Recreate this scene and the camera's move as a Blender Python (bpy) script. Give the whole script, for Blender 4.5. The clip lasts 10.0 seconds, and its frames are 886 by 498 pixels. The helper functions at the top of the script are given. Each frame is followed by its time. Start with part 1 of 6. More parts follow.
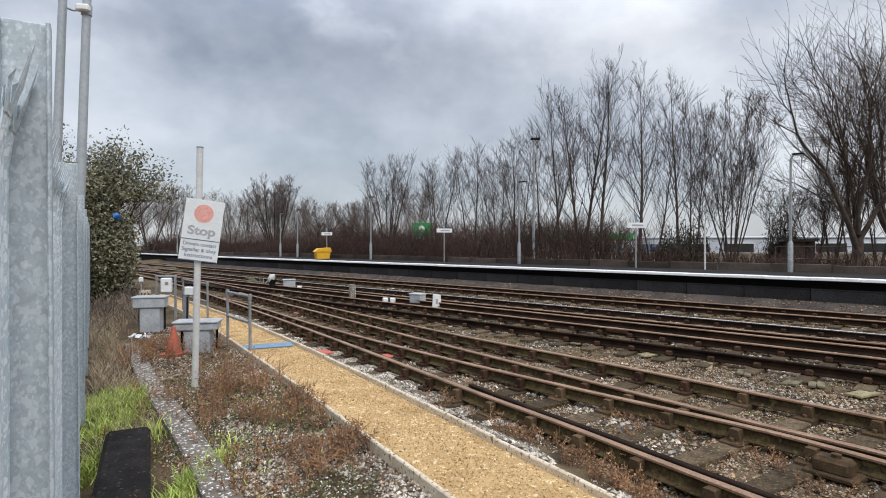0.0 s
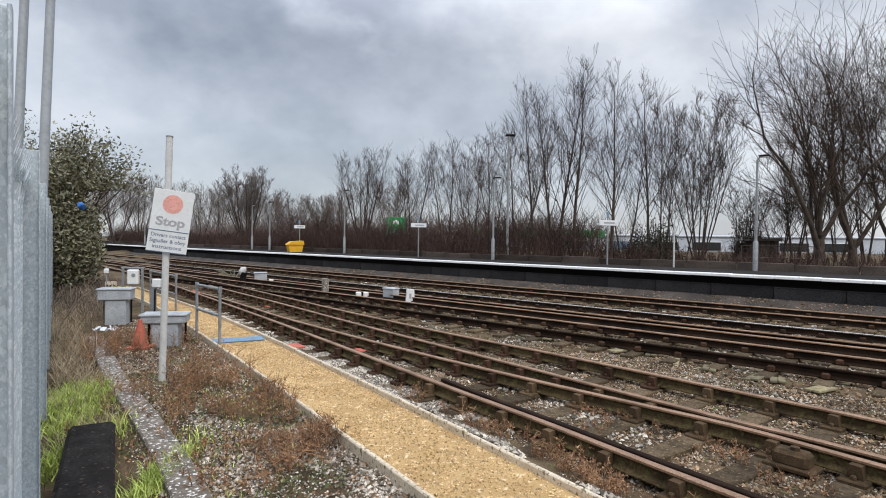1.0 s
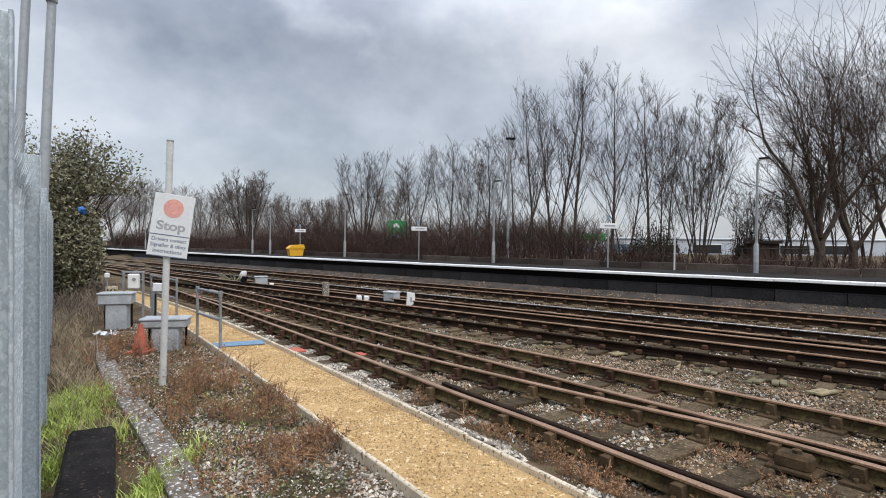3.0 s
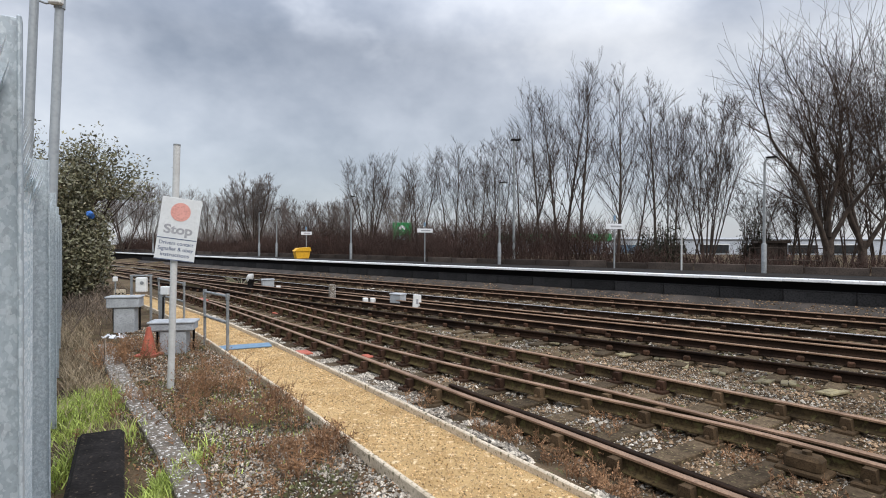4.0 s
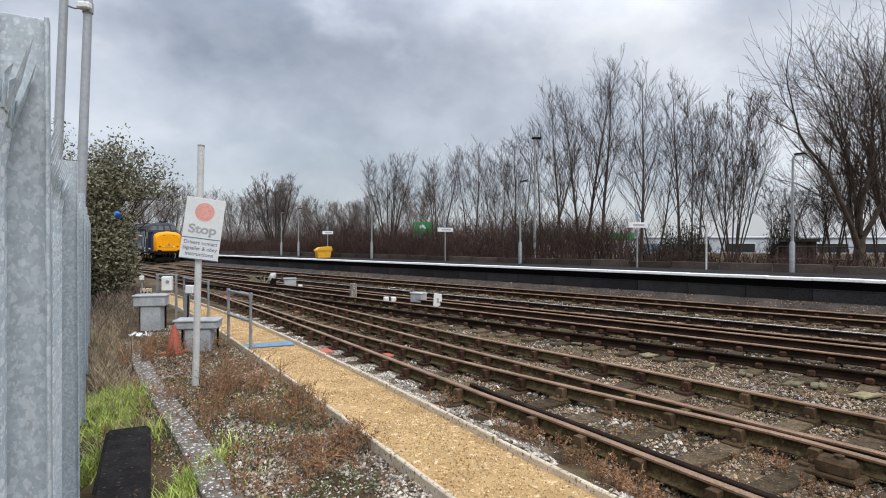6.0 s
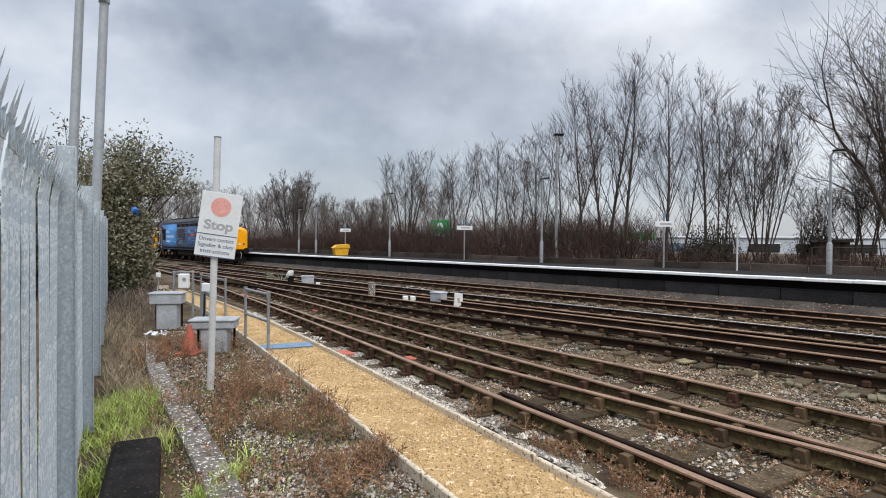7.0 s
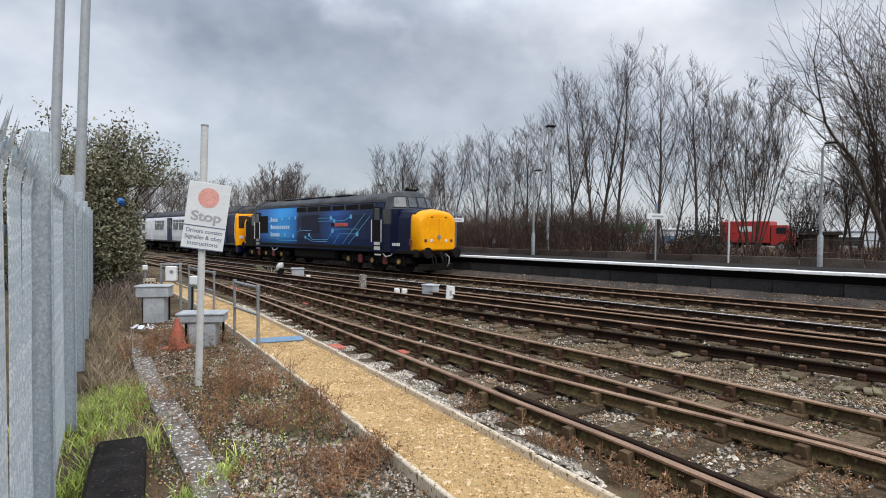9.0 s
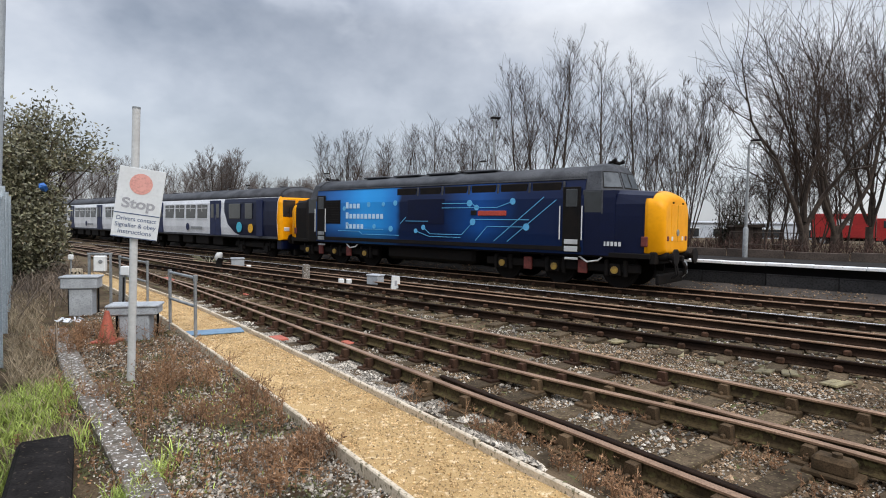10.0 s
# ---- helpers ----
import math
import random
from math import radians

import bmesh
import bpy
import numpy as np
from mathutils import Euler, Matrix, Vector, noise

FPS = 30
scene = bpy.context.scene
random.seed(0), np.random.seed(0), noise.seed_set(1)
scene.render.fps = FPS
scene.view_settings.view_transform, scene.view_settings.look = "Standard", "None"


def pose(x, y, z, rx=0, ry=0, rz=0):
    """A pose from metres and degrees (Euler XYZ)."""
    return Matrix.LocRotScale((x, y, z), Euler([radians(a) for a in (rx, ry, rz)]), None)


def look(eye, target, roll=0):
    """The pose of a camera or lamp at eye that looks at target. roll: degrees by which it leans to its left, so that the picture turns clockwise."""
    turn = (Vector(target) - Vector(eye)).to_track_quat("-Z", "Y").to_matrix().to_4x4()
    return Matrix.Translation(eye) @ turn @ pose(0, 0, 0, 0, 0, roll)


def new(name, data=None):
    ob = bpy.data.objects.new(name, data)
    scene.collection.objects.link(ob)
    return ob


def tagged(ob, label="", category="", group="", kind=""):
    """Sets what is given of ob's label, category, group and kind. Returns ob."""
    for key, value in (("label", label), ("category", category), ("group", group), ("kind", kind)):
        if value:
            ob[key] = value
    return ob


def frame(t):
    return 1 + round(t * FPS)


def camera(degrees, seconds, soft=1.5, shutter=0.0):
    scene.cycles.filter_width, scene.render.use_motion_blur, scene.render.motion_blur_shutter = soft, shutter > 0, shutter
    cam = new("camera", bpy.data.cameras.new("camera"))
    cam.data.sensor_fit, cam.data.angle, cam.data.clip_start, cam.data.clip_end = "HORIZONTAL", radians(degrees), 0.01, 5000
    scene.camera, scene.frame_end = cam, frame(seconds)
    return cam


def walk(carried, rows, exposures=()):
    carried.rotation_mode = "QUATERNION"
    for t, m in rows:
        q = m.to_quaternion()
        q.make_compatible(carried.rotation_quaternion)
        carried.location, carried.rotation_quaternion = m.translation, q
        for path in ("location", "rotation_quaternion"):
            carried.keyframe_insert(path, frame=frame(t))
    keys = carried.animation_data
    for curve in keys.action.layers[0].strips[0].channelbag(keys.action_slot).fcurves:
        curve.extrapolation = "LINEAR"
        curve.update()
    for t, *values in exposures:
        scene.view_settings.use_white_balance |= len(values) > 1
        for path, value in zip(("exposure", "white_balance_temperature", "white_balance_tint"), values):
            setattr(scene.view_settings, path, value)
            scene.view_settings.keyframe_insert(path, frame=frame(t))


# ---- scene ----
cam = camera(76.75, 10.0, soft=1.0)

# ---- camera and its way: it stands by the fence, then leans in as the train comes ----
A, B = (0.066, -0.352, 1.952), (-0.176, 0.31, 1.952)
PATH = [
    (0, *A, 0.31, -0.46, 0.09),
    (0.5, *A, -1.03, -0.83, -0.33),
    (1, *A, -2.33, -0.97, -0.69),
    (1.5, *A, -2.85, -0.97, -0.84),
    (2, *A, -2.9, -0.92, -0.84),
    (2.5, *A, -2.66, -0.78, -0.72),
    (4, *A, -1.68, -0.45, -0.15),
    (4.5, *A, -1.5, -0.47, -0.02),
    (5, *A, -1.04, -0.48, -0.02),
    (5.5, *A, -0.37, -0.5, -0.02),
    (5.8, *A, 0.05, -0.52, -0.04),
    (7, -0.117, 0.149, 1.952, 2.03, -0.73, -0.43),
    (7.5, *B, 2.21, -0.85, -0.58),
    (8, *B, 2.31, -1.06, -0.62),
    (8.5, *B, 1.96, -1.27, -0.52),
    (9, *B, 1.04, -1.53, -0.5),
    (9.5, *B, -0.56, -1.92, -0.65),
    (10, *B, -4.55, -2.48, -0.9),
]
walk(cam, [(t, pose(x, y, z, 90 + p, r, w)) for t, x, y, z, w, p, r in PATH])

# ---- sky and sun: a bright overcast ----
world = bpy.data.worlds.new("overcast")
scene.world = world
world.use_nodes = True
wn, wl = world.node_tree.nodes, world.node_tree.links
wn.clear()
sky = wn.new("ShaderNodeTexSky")
sky.sky_type, sky.sun_disc, sky.sun_elevation, sky.sun_rotation = "NISHITA", False, radians(38), radians(120)
tc = wn.new("ShaderNodeTexCoord")
flat = wn.new("ShaderNodeVectorMath")
flat.operation = "MULTIPLY"
flat.inputs[1].default_value = (-1.0, 1.0, 1.5)
wl.new(tc.outputs["Generated"], flat.inputs[0])


def sky_noise(scale, detail, rough, off, warp):
    shift = wn.new("ShaderNodeVectorMath")
    shift.operation = "ADD"
    shift.inputs[1].default_value = off
    wl.new(flat.outputs[0], shift.inputs[0])
    n = wn.new("ShaderNodeTexNoise")
    n.inputs["Scale"].default_value, n.inputs["Detail"].default_value = scale, detail
    n.inputs["Roughness"].default_value, n.inputs["Distortion"].default_value = rough, warp
    wl.new(shift.outputs[0], n.inputs["Vector"])
    return n


big, small = sky_noise(2.4, 5, 0.5, (3.3, 1.2, 0.35), 0.1), sky_noise(7.0, 6, 0.55, (0.4, 5.0, 2.0), 0.1)
mix = wn.new("ShaderNodeMix")
mix.inputs["Factor"].default_value = 0.3
wl.new(big.outputs["Fac"], mix.inputs["A"])
wl.new(small.outputs["Fac"], mix.inputs["B"])
ramp = wn.new("ShaderNodeValToRGB")
def set_ramp(cr, stops):
    cr.elements[0].position, cr.elements[0].color = stops[0][0], (*stops[0][1], 1)
    cr.elements[1].position, cr.elements[1].color = stops[-1][0], (*stops[-1][1], 1)
    for p, c in stops[1:-1]:
        cr.elements.new(p).color = (*c, 1)


set_ramp(ramp.color_ramp, [(0.36, (0.205, 0.23, 0.278)), (0.45, (0.35, 0.375, 0.428)), (0.53, (0.505, 0.53, 0.585)), (0.66, (0.80, 0.81, 0.835))])
# cloud masses: a bearing (x, z for y = 1), a radius and how much lighter or darker
billow = sky_noise(3.2, 5, 0.55, (1.7, 2.1, 0.2), 0.1)
drift, warp = wn.new("ShaderNodeVectorMath"), wn.new("ShaderNodeVectorMath")
drift.operation = warp.operation = "MULTIPLY_ADD"
drift.inputs[1].default_value, drift.inputs[2].default_value = (0.5, 0.5, 0.36), (-0.25, -0.25, -0.18)
wl.new(billow.outputs["Color"], drift.inputs[0])
warp.inputs[1].default_value = (1, 1, 1.7)
wl.new(tc.outputs["Generated"], warp.inputs[0])
wl.new(drift.outputs[0], warp.inputs[2])
tone = wn.new("ShaderNodeMath")
tone.operation = "MULTIPLY_ADD"
tone.inputs[1].default_value, tone.inputs[2].default_value = 0.62, 0.205
wl.new(mix.outputs[0], tone.inputs[0])
for bx_, bz_, reach_, amount_ in ((-0.40, 0.44, 0.30, -0.14), (-0.12, 0.52, 0.30, -0.05), (-0.13, 0.37, 0.10, 0.12), (-0.55, 0.30, 0.22, 0.08), (0.35, 0.38, 0.30, 0.13), (0.02, 0.27, 0.22, -0.06),
                                  (0.62, 0.47, 0.2, -0.10), (-0.25, 0.12, 0.25, -0.03), (-0.95, 0.4, 0.35, 0.06), (0.85, 0.2, 0.3, 0.07)):
    v_ = Vector((bx_, 1.0, bz_)).normalized()
    apart_, soft_, sum_ = wn.new("ShaderNodeVectorMath"), wn.new("ShaderNodeMapRange"), wn.new("ShaderNodeMath")
    apart_.operation, soft_.interpolation_type, sum_.operation = "DISTANCE", "SMOOTHSTEP", "ADD"
    apart_.inputs[1].default_value = (v_.x, v_.y, v_.z * 1.7)
    for key, val in (("From Min", 0.0), ("From Max", reach_), ("To Min", amount_), ("To Max", 0.0)):
        soft_.inputs[key].default_value = val
    wl.new(warp.outputs[0], apart_.inputs[0])
    wl.new(apart_.outputs["Value"], soft_.inputs["Value"])
    wl.new(soft_.outputs[0], sum_.inputs[0])
    wl.new(tone.outputs[0], sum_.inputs[1])
    tone = sum_
wl.new(tone.outputs[0], ramp.inputs[0])
blend = wn.new("ShaderNodeMix")
blend.data_type = "RGBA"
blend.inputs["Factor"].default_value = 0.03
wl.new(ramp.outputs[0], blend.inputs["A"])
wl.new(sky.outputs[0], blend.inputs["B"])
bg, wo = wn.new("ShaderNodeBackground"), wn.new("ShaderNodeOutputWorld")
up_axis, rise = wn.new("ShaderNodeSeparateXYZ"), wn.new("ShaderNodeMapRange")
wl.new(tc.outputs["Generated"], up_axis.inputs[0])
wl.new(up_axis.outputs[2], rise.inputs["Value"])
for key, val in (("From Min", 0.33), ("From Max", 1.0), ("To Min", 1.0), ("To Max", 4.1)):
    rise.inputs[key].default_value = val
wl.new(rise.outputs[0], bg.inputs["Strength"])
wl.new(blend.outputs["Result"], bg.inputs["Color"])
wl.new(bg.outputs[0], wo.inputs[0])
sun = new("sun", bpy.data.lights.new("sun", "SUN"))
sun.data.energy, sun.data.angle, sun.data.color = 1.5, radians(25), (1.0, 0.96, 0.9)
sun.matrix_world = look((20, -30, 40), (0, 10, 0))
scene.view_settings.exposure = 0.0


# ---- materials ----
def mat(name, a, b=None, rough=0.8, metal=0.0, scale=6.0, fine=60.0, bump=0.3, per=0.0, island=0.0, fade=0.72, c=None, lo=0.58):
    """A surface of colour a, stained with b at a coarse and a fine scale; c: a third colour in spots."""
    m = bpy.data.materials.new(name)
    m.use_nodes = True
    nt = m.node_tree
    bs = nt.nodes["Principled BSDF"]
    b = b or tuple(v * 0.6 for v in a)
    tex = nt.nodes.new("ShaderNodeTexCoord")

    def noise_at(s, d=4):
        n = nt.nodes.new("ShaderNodeTexNoise")
        n.inputs["Scale"].default_value, n.inputs["Detail"].default_value = s, d
        nt.links.new(tex.outputs["Object"], n.inputs["Vector"])
        return n

    def stretch(sock, lo, hi):
        r = nt.nodes.new("ShaderNodeMapRange")
        r.inputs["From Min"].default_value, r.inputs["From Max"].default_value = lo, hi
        nt.links.new(sock, r.inputs["Value"])
        return r.outputs[0]

    def blended(f, x, y):
        k = nt.nodes.new("ShaderNodeMix")
        k.data_type = "RGBA"
        for sock, v in (("Factor", f), ("A", x), ("B", y)):
            if isinstance(v, tuple):
                k.inputs[sock].default_value = (*v, 1)
            elif isinstance(v, float):
                k.inputs[sock].default_value = v
            else:
                nt.links.new(v, k.inputs[sock])
        return k.outputs["Result"]

    n1, n2 = noise_at(scale), noise_at(fine)
    col = blended(stretch(n1.outputs["Fac"], 0.35, 0.65), a, b)
    col = blended(stretch(n2.outputs["Fac"], 0.45, 0.75), col, tuple(v * fade for v in b))
    if c:
        n3 = noise_at(scale * 5.3, 3)
        col = blended(stretch(n3.outputs["Fac"], lo, lo + 0.08), col, c)
    if per or island:
        if per:
            src = nt.nodes.new("ShaderNodeObjectInfo").outputs["Random"]
        else:
            src = nt.nodes.new("ShaderNodeNewGeometry").outputs["Random Per Island"]
        r = nt.nodes.new("ShaderNodeMapRange")
        amount = per or island
        r.inputs["To Min"].default_value, r.inputs["To Max"].default_value = 1 - amount, 1 + amount
        nt.links.new(src, r.inputs["Value"])
        h = nt.nodes.new("ShaderNodeHueSaturation")
        nt.links.new(r.outputs[0], h.inputs["Value"])
        nt.links.new(col, h.inputs["Color"])
        col = h.outputs[0]
    nt.links.new(col, bs.inputs["Base Color"])
    rr = nt.nodes.new("ShaderNodeMapRange")
    rr.inputs["To Min"].default_value, rr.inputs["To Max"].default_value = max(0.02, rough - 0.12), min(1, rough + 0.12)
    nt.links.new(n1.outputs["Fac"], rr.inputs["Value"])
    nt.links.new(rr.outputs[0], bs.inputs["Roughness"])
    bs.inputs["Metallic"].default_value = metal
    if bump:
        bp = nt.nodes.new("ShaderNodeBump")
        bp.inputs["Strength"].default_value, bp.inputs["Distance"].default_value = bump, 0.01
        nt.links.new(n2.outputs["Fac"], bp.inputs["Height"])
        nt.links.new(bp.outputs[0], bs.inputs["Normal"])
    return m


